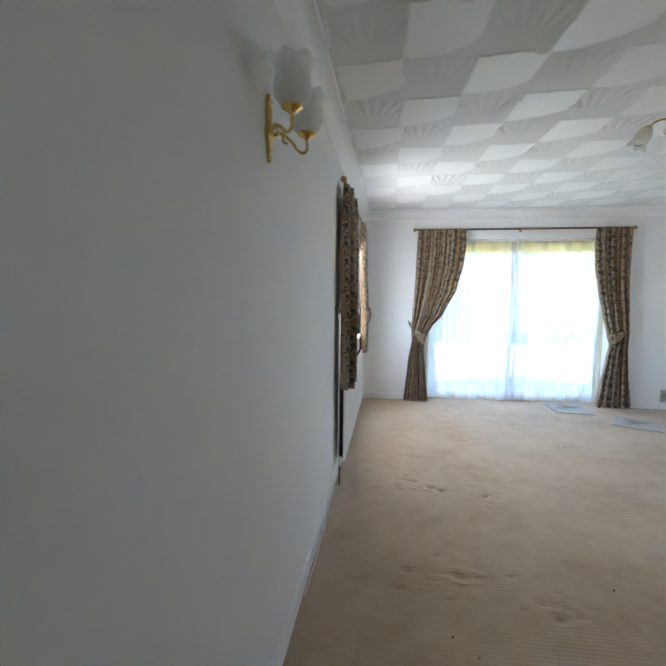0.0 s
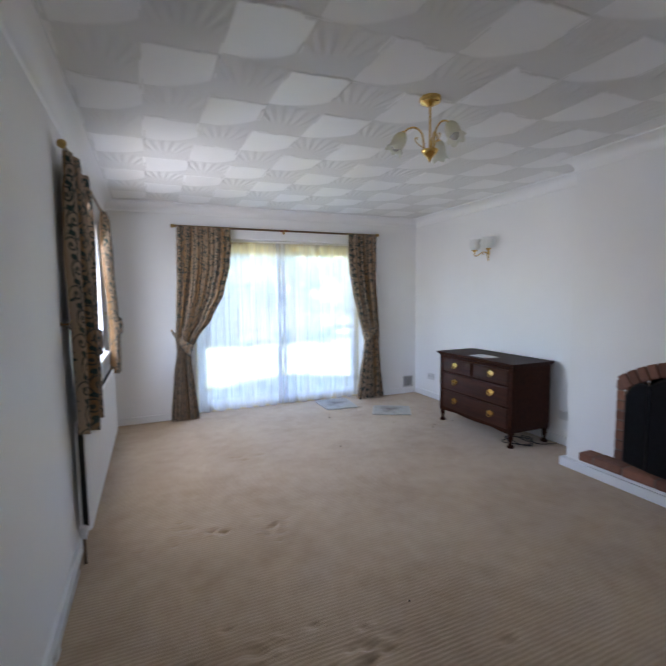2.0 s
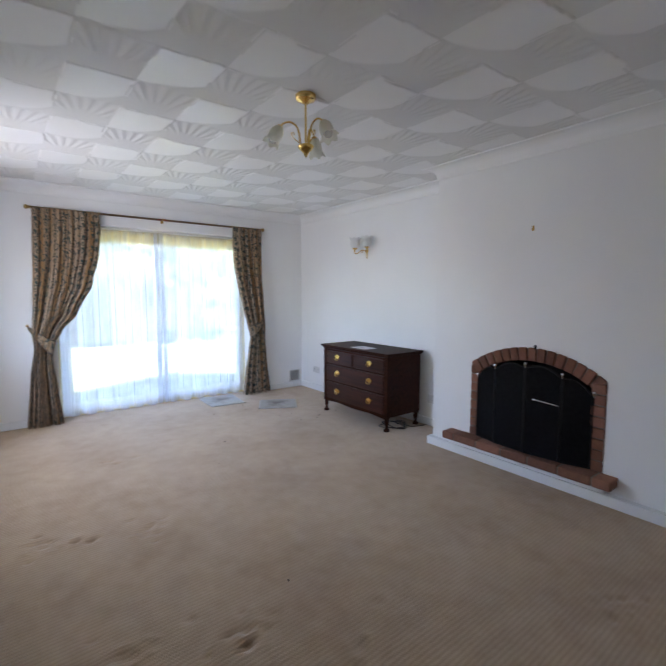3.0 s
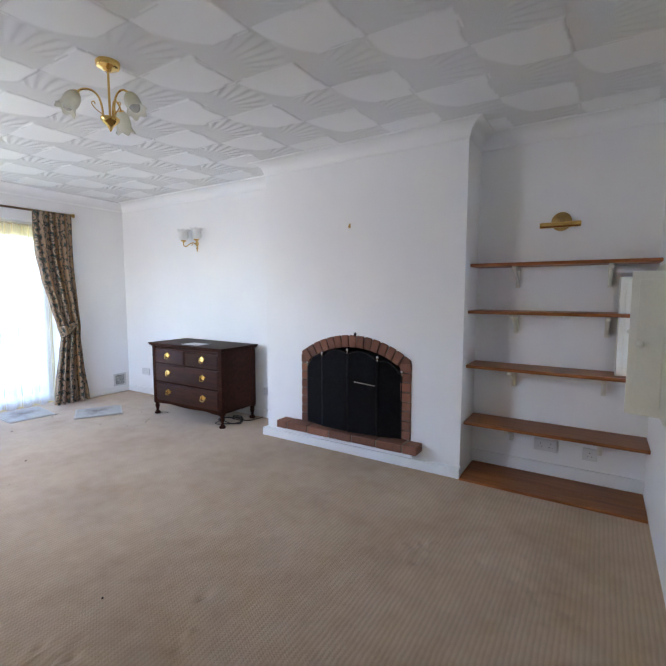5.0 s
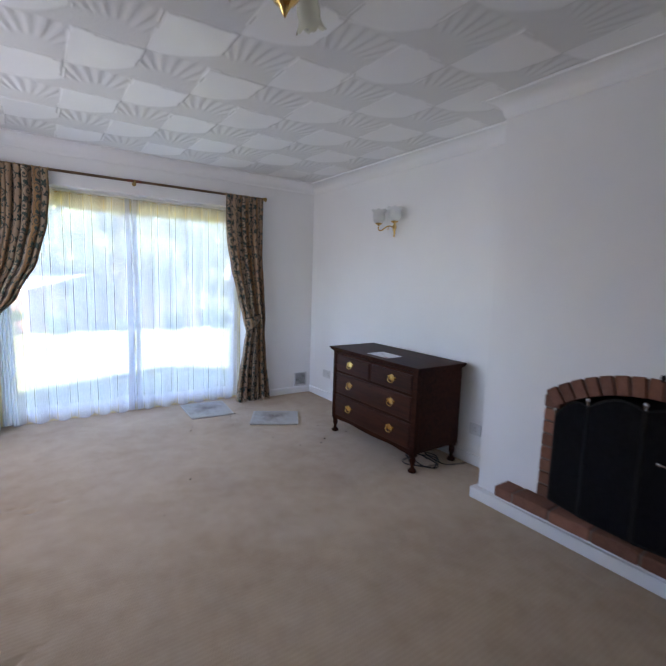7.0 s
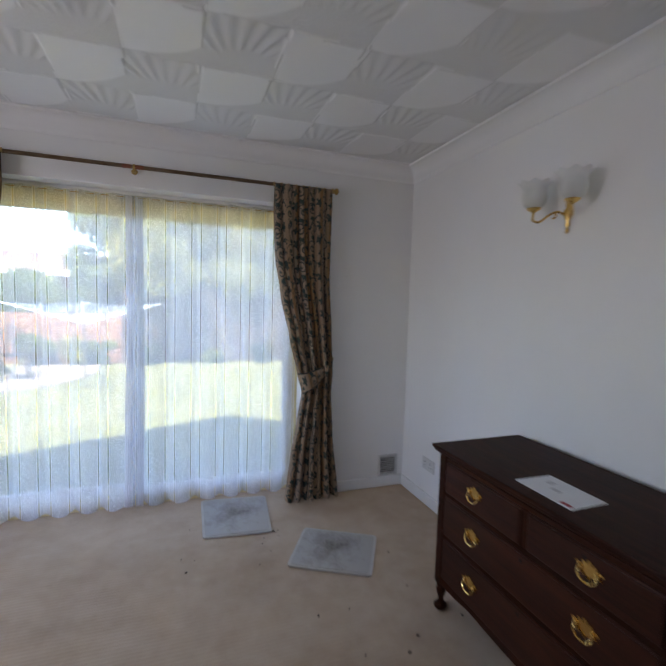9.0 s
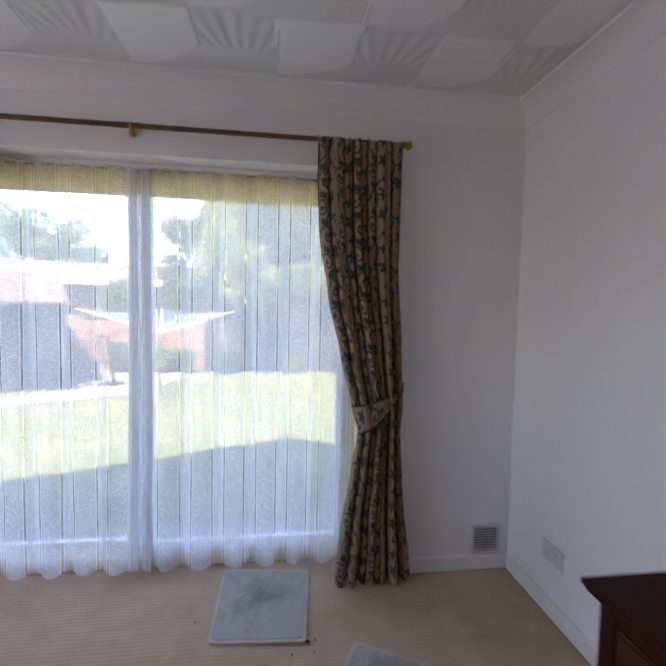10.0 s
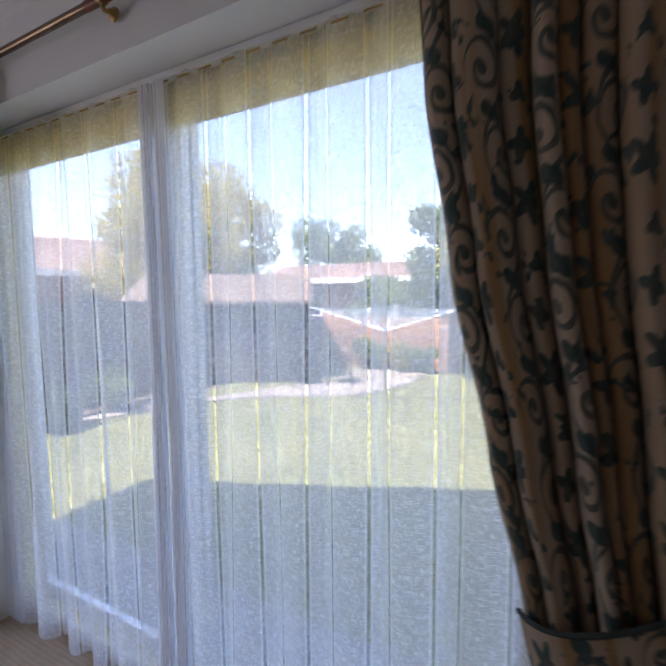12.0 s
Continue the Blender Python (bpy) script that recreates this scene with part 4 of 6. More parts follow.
# gathered leading edges, several layers deep
for x0, x1, s in ((0.90, 0.985, 7), (1.885, 1.925, 5), (1.950, 1.992, 6)):
    ob = thing("sheer_curtain", "bunched leading edge of a white net curtain", "net curtain", "", "", ((x0 + x1) / 2, 6.12, 1.0))

    def gather(u, v, x0=x0, x1=x1, s=s):
        spread = 1.0 + 0.35 * (2.04 - v) / 2.04 * (1 if s % 2 else -0.5)
        x = (x0 + x1) / 2 + (x1 - x0) * (u - 0.5) * spread + 0.006 * math.sin(v * 2.2 + s)
        return (x, 6.112 + 0.014 * math.sin(2 * math.pi * 5 * u + s), v), (u * 0.3 + s, v)

    cloth("net", [k / 40 for k in range(41)], [2.04 - 2.02 * k / 30 for k in range(31)], gather, BUNCH, ob)
part_track = thing("curtain_track", "white plastic net curtain track in the door head", "curtain track", "", "", (1.95, 6.13, 2.06))
part("rail", boxes((DX0 + 0.02, DX1 - 0.02, 6.12, 6.145, 2.048, 2.068)), GLOSS, part_track)

# ---------------------------------------------------------------- radiator under the side window
rad = thing("radiator", "white steel panel radiator under the side window", "radiator", "", "", (0.05, 4.4, 0.45))
bm = bmesh.new()
prof = [(3.42, 0.064), (3.42, 0.073)]
for k in range(46):
    y = 3.44 + k * 0.0415
    prof += [(y, 0.073), (y + 0.004, 0.078), (y + 0.023, 0.078), (y + 0.027, 0.073)]
prof += [(5.35, 0.073), (5.35, 0.064)]
prism(bm, [(x, y) for y, x in prof], 0.15, 0.74, "z")
part("panel", bm, GLOSS, rad, "ribbed white front panel")
# solid block, its colour painted black as the shade between the two panels
part("convector", boxes((0.034, 0.0635, 3.435, 5.335, 0.17, 0.73)), DARKHOLE, rad, "convector block blackened for the shade in the gap")
part("back_plate", boxes((0.024, 0.0335, 3.42, 5.35, 0.15, 0.74), bevel=0.003), GLOSS, rad)
for yy in (3.6, 5.1):
    part("bracket", boxes((0.0, 0.0235, yy, yy + 0.03, 0.2, 0.7)), GLOSS, rad)
bm = rod(bmesh.new(), (0.045, 3.365, -0.003), (0.045, 3.365, 0.15), 0.0075)
part("pipe", bm, POLE, rad, "dull copper pipe", True)
bm = lathe(bmesh.new(), [(0.011, 0.0), (0.014, 0.004), (0.014, 0.03), (0.018, 0.034), (0.018, 0.062), (0.012, 0.068), (0.0, 0.07)], Matrix.Translation((0.045, 3.365, 0.14)))
rod(bm, (0.045, 3.365, 0.165), (0.045, 3.405, 0.165), 0.009)
part("valve", bm, PLASTIC, rad, "white plastic valve", True)
cab = thing("cable", "thin white cable clipped along the skirting board", "cable", "", "", (0.03, 2.6, 0.02))
bm = tube(bmesh.new(), smooth_line([(0.026, 2.2, 0.006), (0.03, 2.5, 0.012), (0.028, 2.72, 0.02), (0.024, 2.9, 0.006), (0.026, 3.3, 0.006)]), 0.0035, 6)
part("wire", bm, PLASTIC, cab, "", True)
part("connector", boxes((0.018, 0.036, 2.69, 2.75, 0.008, 0.03), bevel=0.004), PLASTIC, cab)


# ---------------------------------------------------------------- fireplace
fp = thing("fireplace", "arched brick fireplace surround with a raised brick hearth", "fireplace", "", "", (BX, ACY, 0.13))
HT0, HT1, HFX = 0.128, 0.19, 3.365
BT = 0.085                       # width of the brick border


def brick_mesh(name, a, b, c, ch=0.004):
    bm = bmesh.new()
    box(bm, -a / 2, a / 2, -b / 2, b / 2, -c / 2, c / 2)
    bmesh.ops.bevel(bm, geom=bm.edges[:], offset=ch, segments=1, affect="EDGES")
    return mesh_from(name, bm, BRICK)


def lay(me, parent, loc, rot=(0, 0, 0)):
    ob = new("brick", me)
    ob.parent = parent
    ob.matrix_basis = Matrix.Translation(Vector(loc) - parent.location) @ pose(0, 0, 0, *rot)
    return ob


rb = random.Random(11)
jm = brick_mesh("brick", 0.16, BT, 0.064)
nj = 8
pitch = (SPR - 0.01 - HT1) / nj
for side, yy in ((0, AY0 + BT / 2), (1, AY1 - BT / 2)):
    for k in range(nj):
        lay(jm, fp, (BX + 0.08 - 0.012 + rb.uniform(-0.003, 0.003), yy + rb.uniform(-0.002, 0.002), HT1 + pitch * (k + 0.5)), (0, 0, rb.uniform(-0.8, 0.8)))
ring = RAD - BT / 2
na = 15
am = brick_mesh("brick", 0.16, 2 * HALF * ring / na - 0.009, BT + 0.012)
for k in range(na):
    a = -HALF + 2 * HALF * (k + 0.5) / na
    lay(am, fp, (BX + 0.08 - 0.012 + rb.uniform(-0.003, 0.003), ACY + ring * math.sin(a), ACZ + ring * math.cos(a)), (-math.degrees(a) + rb.uniform(-0.6, 0.6), 0, 0))
y = 3.06
for w in (0.115, 0.212, 0.212, 0.212, 0.212, 0.212, 0.115):
    hm = brick_mesh("brick", 0.135, w - 0.008, HT1 - HT0, 0.006)
    lay(hm, fp, (HFX + 0.0675, y - w / 2, (HT0 + HT1) / 2 + rb.uniform(-0.001, 0.001)), (0, 0, rb.uniform(-0.5, 0.5)))
    y -= w
part("mortar_bed", boxes((HFX + 0.008, BX - 0.002, 1.775, 1.868, HT0 + 0.002, HT1 - 0.006), (HFX + 0.008, BX + 0.30, 1.868, 3.055, HT0 + 0.002, HT1 - 0.006)), MORTAR, fp)
bm = bmesh.new()
inner = arch_pts(RAD - BT + 0.006)
prism(bm, [(AY0, HT1 - 0.01), (AY0 + BT - 0.006, HT1 - 0.01), (AY0 + BT - 0.006, SPR + 0.02), (AY0, SPR)], BX + 0.002, BX + 0.14)
prism(bm, [(AY1 - BT + 0.006, HT1 - 0.01), (AY1, HT1 - 0.01), (AY1, SPR), (AY1 - BT + 0.006, SPR + 0.02)], BX + 0.002, BX + 0.14)
outer = arch_pts(RAD - 0.001)
prism(bm, outer + inner[::-1], BX + 0.002, BX + 0.14)
part("mortar_joint", bm, MORTAR, fp)
part("firebox", boxes((BX + 0.15, ALC - 0.002, AY0 + 0.002, AY0 + BT, HT1, 0.9), (BX + 0.15, ALC - 0.002, AY1 - BT, AY1 - 0.002, HT1, 0.9), (BX + 0.14, ALC - 0.002, AY0 + 0.01, AY1 - 0.01, HT1 - 0.012, HT1 - 0.004),
                      (ALC - 0.03, ALC - 0.002, AY0 + BT, AY1 - BT, HT1, 0.93)), SOOT, fp, "sooty firebox lining")
bm = lathe(bmesh.new(), [(0.008, 0), (0.008, 0.012), (0.011, 0.016), (0.008, 0.03), (0.0, 0.034)], Matrix.Translation((BX - 0.004, ACY - 0.02, CROWN - 0.004)))
part("knob", bm, BLACK, fp, "small black damper knob", True)

# folding fire screen, standing on the hearth
fs = thing("fire_screen", "black folding mesh fire screen with brass knobs", "fire screen", "", "", (BX, ACY, HT1))
FOLD = [(2.80, BX - 0.012), (2.62, BX - 0.058), (2.37, BX - 0.080), (2.12, BX - 0.058), (1.935, BX - 0.012)]


def top_of(y):
    return ACZ + math.sqrt((RAD - 0.105) ** 2 - (y - ACY) ** 2)


for (ya, xa), (yb, xb) in zip(FOLD, FOLD[1:]):
    n = 8
    def sp(q, z, off=0.0):
        return (xa + (xb - xa) * q - off, ya + (yb - ya) * q, z)
    bm = bmesh.new()
    crest = lambda q: 0.5 * (top_of(ya) + top_of(yb)) - 0.03 + 0.045 * math.sin(math.pi * q) + (top_of(yb) - top_of(ya)) * (q - 0.5)
    frame_line = [sp(0.02, HT1 + 0.008)] + [sp(0.02 + 0.96 * k / n, crest(k / n)) for k in range(n + 1)] + [sp(0.98, HT1 + 0.008), sp(0.02, HT1 + 0.008)]
    tube(bm, frame_line, 0.006, 6)
    pan = part("panel", bm, BLACK, fs, "black iron frame")
    bm = bmesh.new()
    lo = [bm.verts.new(sp(0.03 + 0.94 * k / n, HT1 + 0.008)) for k in range(n + 1)]
    hi = [bm.verts.new(sp(0.03 + 0.94 * k / n, crest(k / n))) for k in range(n + 1)]
    for k in range(n):
        bm.faces.new((lo[k], lo[k + 1], hi[k + 1], hi[k]))
    r = bmesh.ops.extrude_face_region(bm, geom=bm.faces[:])
    bmesh.ops.translate(bm, verts=[g for g in r["geom"] if isinstance(g, bmesh.types.BMVert)], vec=(0.003, 0, 0))
    part("mesh", bm, MESH, pan, "fine black wire mesh")
for y, x in FOLD:
    z = top_of(min(max(y, AY0 + 0.06), AY1 - 0.06)) - 0.025
    bm = lathe(bmesh.new(), [(0.006, 0), (0.006, 0.012), (0.011, 0.02), (0.012, 0.028), (0.008, 0.036), (0.0, 0.039)], Matrix.Translation((x - 0.002, y, z)), 12)
    part("knob", bm, STEEL, fs, "bright metal knob", True)
bm = tube(bmesh.new(), [(BX - 0.090, 2.29, 0.604), (BX - 0.076, 2.13, 0.590)], 0.0045, 8)
ball(bm, (BX - 0.091, 2.295, 0.605), 0.010, 10)
part("handle", bm, STEEL, fs, "bright steel handle", True)

# small hook on the chimney breast
hk = thing("picture_hook", "small brass picture hook on the chimney breast", "hook", "", "", (BX, 2.40, 1.81))
bm = boxes((BX - 0.003, BX, 2.392, 2.408, 1.80, 1.835), bevel=0.001)
tube(bm, smooth_line([(BX - 0.002, 2.40, 1.815), (BX - 0.014, 2.40, 1.80), (BX - 0.02, 2.40, 1.815)]), 0.003, 6)
part("hook", bm, BRASSDULL, hk, "", True)

# ---------------------------------------------------------------- alcove shelves
def shelf(label, z, front, y0=YS + 0.003, y1=BY0 - 0.003, bracket=True, group="alcove shelves", seed=0):
    ob = thing("shelf", label, "shelf", group, "", (ALC, (y0 + y1) / 2, z))
    part("board", boxes((front, ALC - 0.001, y0, y1, z - 0.022, z), bevel=0.005), SHELFW, ob)
    if bracket:
        for yy in (1.21, 0.66):
            bm = bmesh.new()
            d = ALC - front - 0.07
            box(bm, ALC - 0.022, ALC - 0.001, yy - 0.014, yy + 0.014, z - 0.165, z - 0.022, 0.003)
            box(bm, ALC - 0.022 - d, ALC - 0.022, yy - 0.014, yy + 0.014, z - 0.046, z - 0.022, 0.003)
            pts = smooth_line([(ALC - 0.02, yy, z - 0.145), (ALC - 0.05, yy, z - 0.10), (ALC - 0.02 - d * 0.8, yy, z - 0.045)], 5)
            tube(bm, pts, 0.011, 8)
            lathe(bm, [(0.017, -0.012), (0.019, 0.0), (0.017, 0.012), (0.0, 0.014)], Matrix.Translation((ALC - 0.024 - d, yy, z - 0.036)) @ pose(0, 0, 0, 90, 0, 0), 10)
            part("bracket", bm, CREAM, ob, "cream painted wooden bracket", True)
    return ob


shelf("narrow varnished pine shelf on cream brackets", 1.50, 3.60)
shelf("varnished pine shelf on cream brackets", 1.175, 3.575)
shelf("varnished pine shelf on cream brackets", 0.79, 3.565)
shelf("deep varnished pine shelf on cream brackets", 0.385, 3.545)
fb = thing("shelf", "wide varnished pine board lying on the carpet", "shelf", "", "", (3.6, 0.95, 0.01))
for k, (a, b) in enumerate(((3.43, 3.60), (3.603, ALC - 0.02))):
    part("board", boxes((a, b, YS + 0.003, BY0 - 0.014, -0.004, 0.016), bevel=0.003), SHELFW, fb)

# picture light
pl = thing("picture_light", "brass picture light on the alcove wall", "picture light", "", "", (ALC, 0.955, 1.77))
bm = lathe(bmesh.new(), [(0.062, 0.0), (0.062, 0.008), (0.045, 0.018), (0.015, 0.026), (0.0, 0.027)], Matrix.Translation((ALC, 0.955, 1.775)) @ pose(0, 0, 0, 0, -90, 0), 24)
part("wall_plate", bm, BRASSDULL, pl, "", True)
bm = bmesh.new()
tube(bm, smooth_line([(ALC - 0.02, 0.955, 1.775), (ALC - 0.07, 0.955, 1.785), (ALC - 0.10, 0.955, 1.755)]), 0.006)
part("arm", bm, BRASSDULL, pl, "", True)
bm = lathe(bmesh.new(), [(0.0, -0.122), (0.017, -0.12), (0.019, -0.112), (0.019, 0.112), (0.017, 0.12), (0.0, 0.122)], Matrix.Translation((ALC - 0.10, 0.955, 1.742)) @ pose(0, 0, 0, 90, 0, 0), 18)
part("shade", bm, BRASS, pl, "brass tube shade", True)


def outlet(name, label, cx, cy, cz, w, h, normal, sockets=2, cat="socket"):
    """A wall plate: face, rocker switches and pin holes. normal: unit (x, y) out of the wall."""
    ob = thing(name, label, cat, "wall sockets", "", (cx, cy, cz))
    tx, ty = -normal[1], normal[0]
    m = Matrix.Translation((cx, cy, cz)) @ Matrix(((tx, normal[0], 0, 0), (ty, normal[1], 0, 0), (0, 0, 1, 0), (0, 0, 0, 1)))
    bm = bmesh.new()
    box(bm, -w / 2, w / 2, 0, 0.01, -h / 2, h / 2, 0.004)
    bm.transform(m)
    part("face_plate", bm, PLASTIC, ob)
    for k in range(sockets):
        c = (k - (sockets - 1) / 2) * w * 0.45
        bm = bmesh.new()
        for dx, dz, a, b in ((0, 0.012, 0.004, 0.010), (-0.011, -0.012, 0.008, 0.004), (0.011, -0.012, 0.008, 0.004)):
            box(bm, c + dx - a / 2, c + dx + a / 2, 0.0085, 0.0108, dz - b / 2, dz + b / 2)
        bm.transform(m)
        part("pin_holes", bm, DARKHOLE, ob)
        bm = bmesh.new()
        box(bm, c - 0.006, c + 0.006, 0.009, 0.0135, 0.026, 0.038, 0.002)
        bm.transform(m)
        part("switch", bm, PLASTIC, ob)
    return ob


outlet("wall_socket", "white double socket low on the wall", W, 5.625, 0.285, 0.146, 0.086, (-1, 0))
outlet("wall_socket", "discoloured socket beside the chimney breast", W, 3.585, 0.275, 0.10, 0.086, (-1, 0), 1)
outlet("wall_socket", "white double socket under the alcove shelves", ALC, 0.985, 0.225, 0.150, 0.086, (-1, 0))
outlet("aerial_socket", "small white aerial plate under the shelves", ALC, 0.715, 0.21, 0.086, 0.086, (-1, 0), 1)

vent = thing("air_vent", "grey slatted air vent above the skirting board", "air vent", "", "", (3.735, YN, 0.165))
part("backing", boxes((3.665, 3.805, YN - 0.004, YN - 0.0005, 0.095, 0.235)), DARKHOLE, vent)
part("frame", boxes((3.655, 3.672, YN - 0.014, YN, 0.085, 0.245), (3.798, 3.815, YN - 0.014, YN, 0.085, 0.245), (3.672, 3.798, YN - 0.014, YN, 0.085, 0.10), (3.672, 3.798, YN - 0.014, YN, 0.23, 0.245)), VENTGREY, vent)
for k in range(9):
    bm = bmesh.new()
    box(bm, -0.063, 0.063, -0.0015, 0.0015, -0.0036, 0.0036)
    bm.transform(Matrix.Translation((3.735, YN - 0.0095, 0.109 + k * 0.0142)) @ pose(0, 0, 0, 15, 0, 0))
    part("slat", bm, VENTGREY, vent)

# ---------------------------------------------------------------- serving hatch
hatch = thing("serving_hatch", "cream painted serving hatch with two open shutters", "serving hatch", "", "", (3.3, YS, 1.07))
part("hatch_frame", boxes((HX0 - 0.05, HX0, YS, YS + 0.016, HZ0 - 0.05, HZ1 + 0.05), (HX1, HX1 + 0.05, YS, YS + 0.016, HZ0 - 0.05, HZ1 + 0.05), (HX0, HX1, YS, YS + 0.016, HZ1, HZ1 + 0.05), (HX0, HX1, YS - 0.12, YS + 0.03, HZ0 - 0.03, HZ0)), CREAM, hatch)
for hx, ang, wd in ((HX1 + 0.01, 110, 0.19), (HX0 - 0.01, 75, 0.16)):
    m = Matrix.Translation((hx, YS + 0.02, 0)) @ pose(0, 0, 0, 0, 0, ang)
    bm = bmesh.new()
    box(bm, 0, wd, -0.009, 0.009, HZ0 + 0.005, HZ1 - 0.005, 0.002)
    box(bm, 0.03, wd - 0.03, 0.009, 0.012, HZ0 + 0.04, HZ1 - 0.04, 0.002)
    box(bm, 0.03, wd - 0.03, -0.012, -0.009, HZ0 + 0.04, HZ1 - 0.04, 0.002)
    bm.transform(m)
    leaf = part("shutter", bm, CREAM, hatch, "cream panelled shutter")
    bm = lathe(bmesh.new(), [(0.007, 0), (0.007, 0.012), (0.015, 0.02), (0.015, 0.028), (0.008, 0.034), (0, 0.035)], m @ Matrix.Translation((wd - 0.05, 0.011, 1.07)) @ pose(0, 0, 0, -90, 0, 0), 12)
    lathe(bm, [(0.007, 0), (0.007, 0.012), (0.015, 0.02), (0.015, 0.028), (0.008, 0.034), (0, 0.035)], m @ Matrix.Translation((wd - 0.05, -0.011, 1.07)) @ pose(0, 0, 0, 90, 0, 0), 12)
    part("knob", bm, CREAM, leaf, "", True)

# ---------------------------------------------------------------- chest of drawers
CX0, CX1, CY0, CY1, CT = 3.375, 3.84, 3.735, 4.765, 0.755
chest = thing("chest_of_drawers", "dark mahogany chest of drawers with brass bail handles", "chest of drawers", "", "", (3.6, 4.25, 0))
bm = bmesh.new()
box(bm, CX0 - 0.032, CX1 + 0.012, CY0 - 0.033, CY1 + 0.033, CT - 0.014, CT, 0.005)
part("top", bm, MAHOG, chest, "moulded mahogany top")
part("moulding", boxes((CX0 - 0.024, CX1 + 0.010, CY0 - 0.025, CY1 + 0.025, CT - 0.026, CT - 0.014), bevel=0.004), MAHOG, chest)
part("moulding", boxes((CX0 - 0.012, CX1 + 0.006, CY0 - 0.013, CY1 + 0.013, CT - 0.036, CT - 0.026), bevel=0.003), MAHOG, chest)
ZB = 0.135
for y0 in (CY0, CY1 - 0.022):
    bm = boxes((CX0 + 0.001, CX1, y0, y0 + 0.022, ZB, CT - 0.036), bevel=0.002)
    part("side_panel", bm, MAHOG, chest, "plain mahogany side")
part("back_panel", boxes((CX1 - 0.012, CX1, CY0 + 0.022, CY1 - 0.022, ZB, CT - 0.036)), MAHOG, chest)
part("bottom_board", boxes((CX0 + 0.02, CX1 - 0.012, CY0 + 0.022, CY1 - 0.022, ZB, ZB + 0.015)), MAHOG, chest)
for z in (0.700, 0.545, 0.352):
    part("rail", boxes((CX0, CX0 + 0.03, CY0 + 0.045, CY1 - 0.045, z - 0.008, z + 0.010), bevel=0.002), MAHOG, chest)
part("divider", boxes((CX0, CX0 + 0.03, 4.238, 4.262, 0.555, 0.692), bevel=0.002), MAHOG, chest)
for yy in (CY0 - 0.002, CY1 - 0.043):
    part("corner_post", boxes((CX0 - 0.004, CX0 + 0.04, yy, yy + 0.045, 0.12, CT - 0.036), bevel=0.003), MAHOG, chest)
# shaped apron
ap = [(CY0 + 0.045, 0.165)] + [(CY0 + 0.045 + (CY1 - CY0 - 0.09) * k / 40, 0.124 - 0.010 * math.cos(2 * math.pi * k / 40 * 2) * (1 if 3 < k < 37 else 0.4) * (0.6 + 0.4 * math.cos(2 * math.pi * k / 40))) for k in range(41)] + [(CY1 - 0.045, 0.165)]
part("apron", prism(bmesh.new(), ap, CX0 + 0.002, CX0 + 0.02), MAHOG, chest, "shaped front apron")


def handle_parts(parent, cy, cz, x):
    """Pierced bat-wing back plate with a swinging bail."""
    half = [(0.0, 0.034), (0.007, 0.030), (0.008, 0.018), (0.016, 0.026), (0.024, 0.024), (0.022, 0.012), (0.036, 0.018), (0.046, 0.010), (0.036, 0.002), (0.042, -0.008), (0.026, -0.006), (0.022, -0.020), (0.010, -0.010), (0.0, -0.026)]
    pts = [(cy + p, cz + q) for p, q in half] + [(cy - p, cz + q) for p, q in half[-2:0:-1]]
    part("back_plate", prism(bmesh.new(), pts, x - 0.0035, x - 0.0002), BRASS, parent, "brass bat-wing back plate")
    bm = tube(bmesh.new(), smooth_line([(x - 0.006, cy - 0.028, cz + 0.004), (x - 0.014, cy - 0.030, cz - 0.012), (x - 0.017, cy - 0.016, cz - 0.026), (x - 0.018, cy, cz - 0.028), (x - 0.017, cy + 0.016, cz - 0.026), (x - 0.014, cy + 0.030, cz - 0.012), (x - 0.006, cy + 0.028, cz + 0.004)], 5), 0.0032, 8)
    for s in (-1, 1):
        ball(bm, (x - 0.007, cy + s * 0.028, cz + 0.004), 0.0065, 10)
    part("bail", bm, BRASS, parent, "brass bail", True)


for y0, y1, z0, z1, hs in ((CY0 + 0.048, 4.236, 0.556, 0.691, (3.99,)), (4.264, CY1 - 0.048, 0.556, 0.691, (4.51,)),
                           (CY0 + 0.048, CY1 - 0.048, 0.363, 0.536, (3.99, 4.51)), (CY0 + 0.048, CY1 - 0.048, 0.160, 0.343, (3.99, 4.51))):
    bm = bmesh.new()
    box(bm, CX0 - 0.004, CX0 + 0.02, y0, y1, z0, z1, 0.004)
    box(bm, CX0 - 0.009, CX0 - 0.0035, y0 + 0.006, y1 - 0.006, z0 + 0.006, z1 - 0.006, 0.003)
    dr = part("drawer", bm, MAHOGF, chest, "figured mahogany drawer front")
    for h in hs:
        handle_parts(dr, h, (z0 + z1) / 2 + 0.008, CX0 - 0.009)
    box_y = (y0 + y1) / 2
    bm = lathe(bmesh.new(), [(0.007, 0), (0.007, 0.002), (0.0, 0.0025)], Matrix.Translation((CX0 - 0.009, box_y, z1 - 0.026)) @ pose(0, 0, 0, 0, -90, 0), 10)
    part("keyhole", bm, BLACK, dr, "dark keyhole", True)
LEG = [(0.0, 0.0), (0.026, 0.0), (0.031, 0.006), (0.031, 0.016), (0.022, 0.024), (0.014, 0.034), (0.013, 0.05), (0.020, 0.07), (0.024, 0.09), (0.018, 0.104), (0.024, 0.112), (0.024, 0.125)]
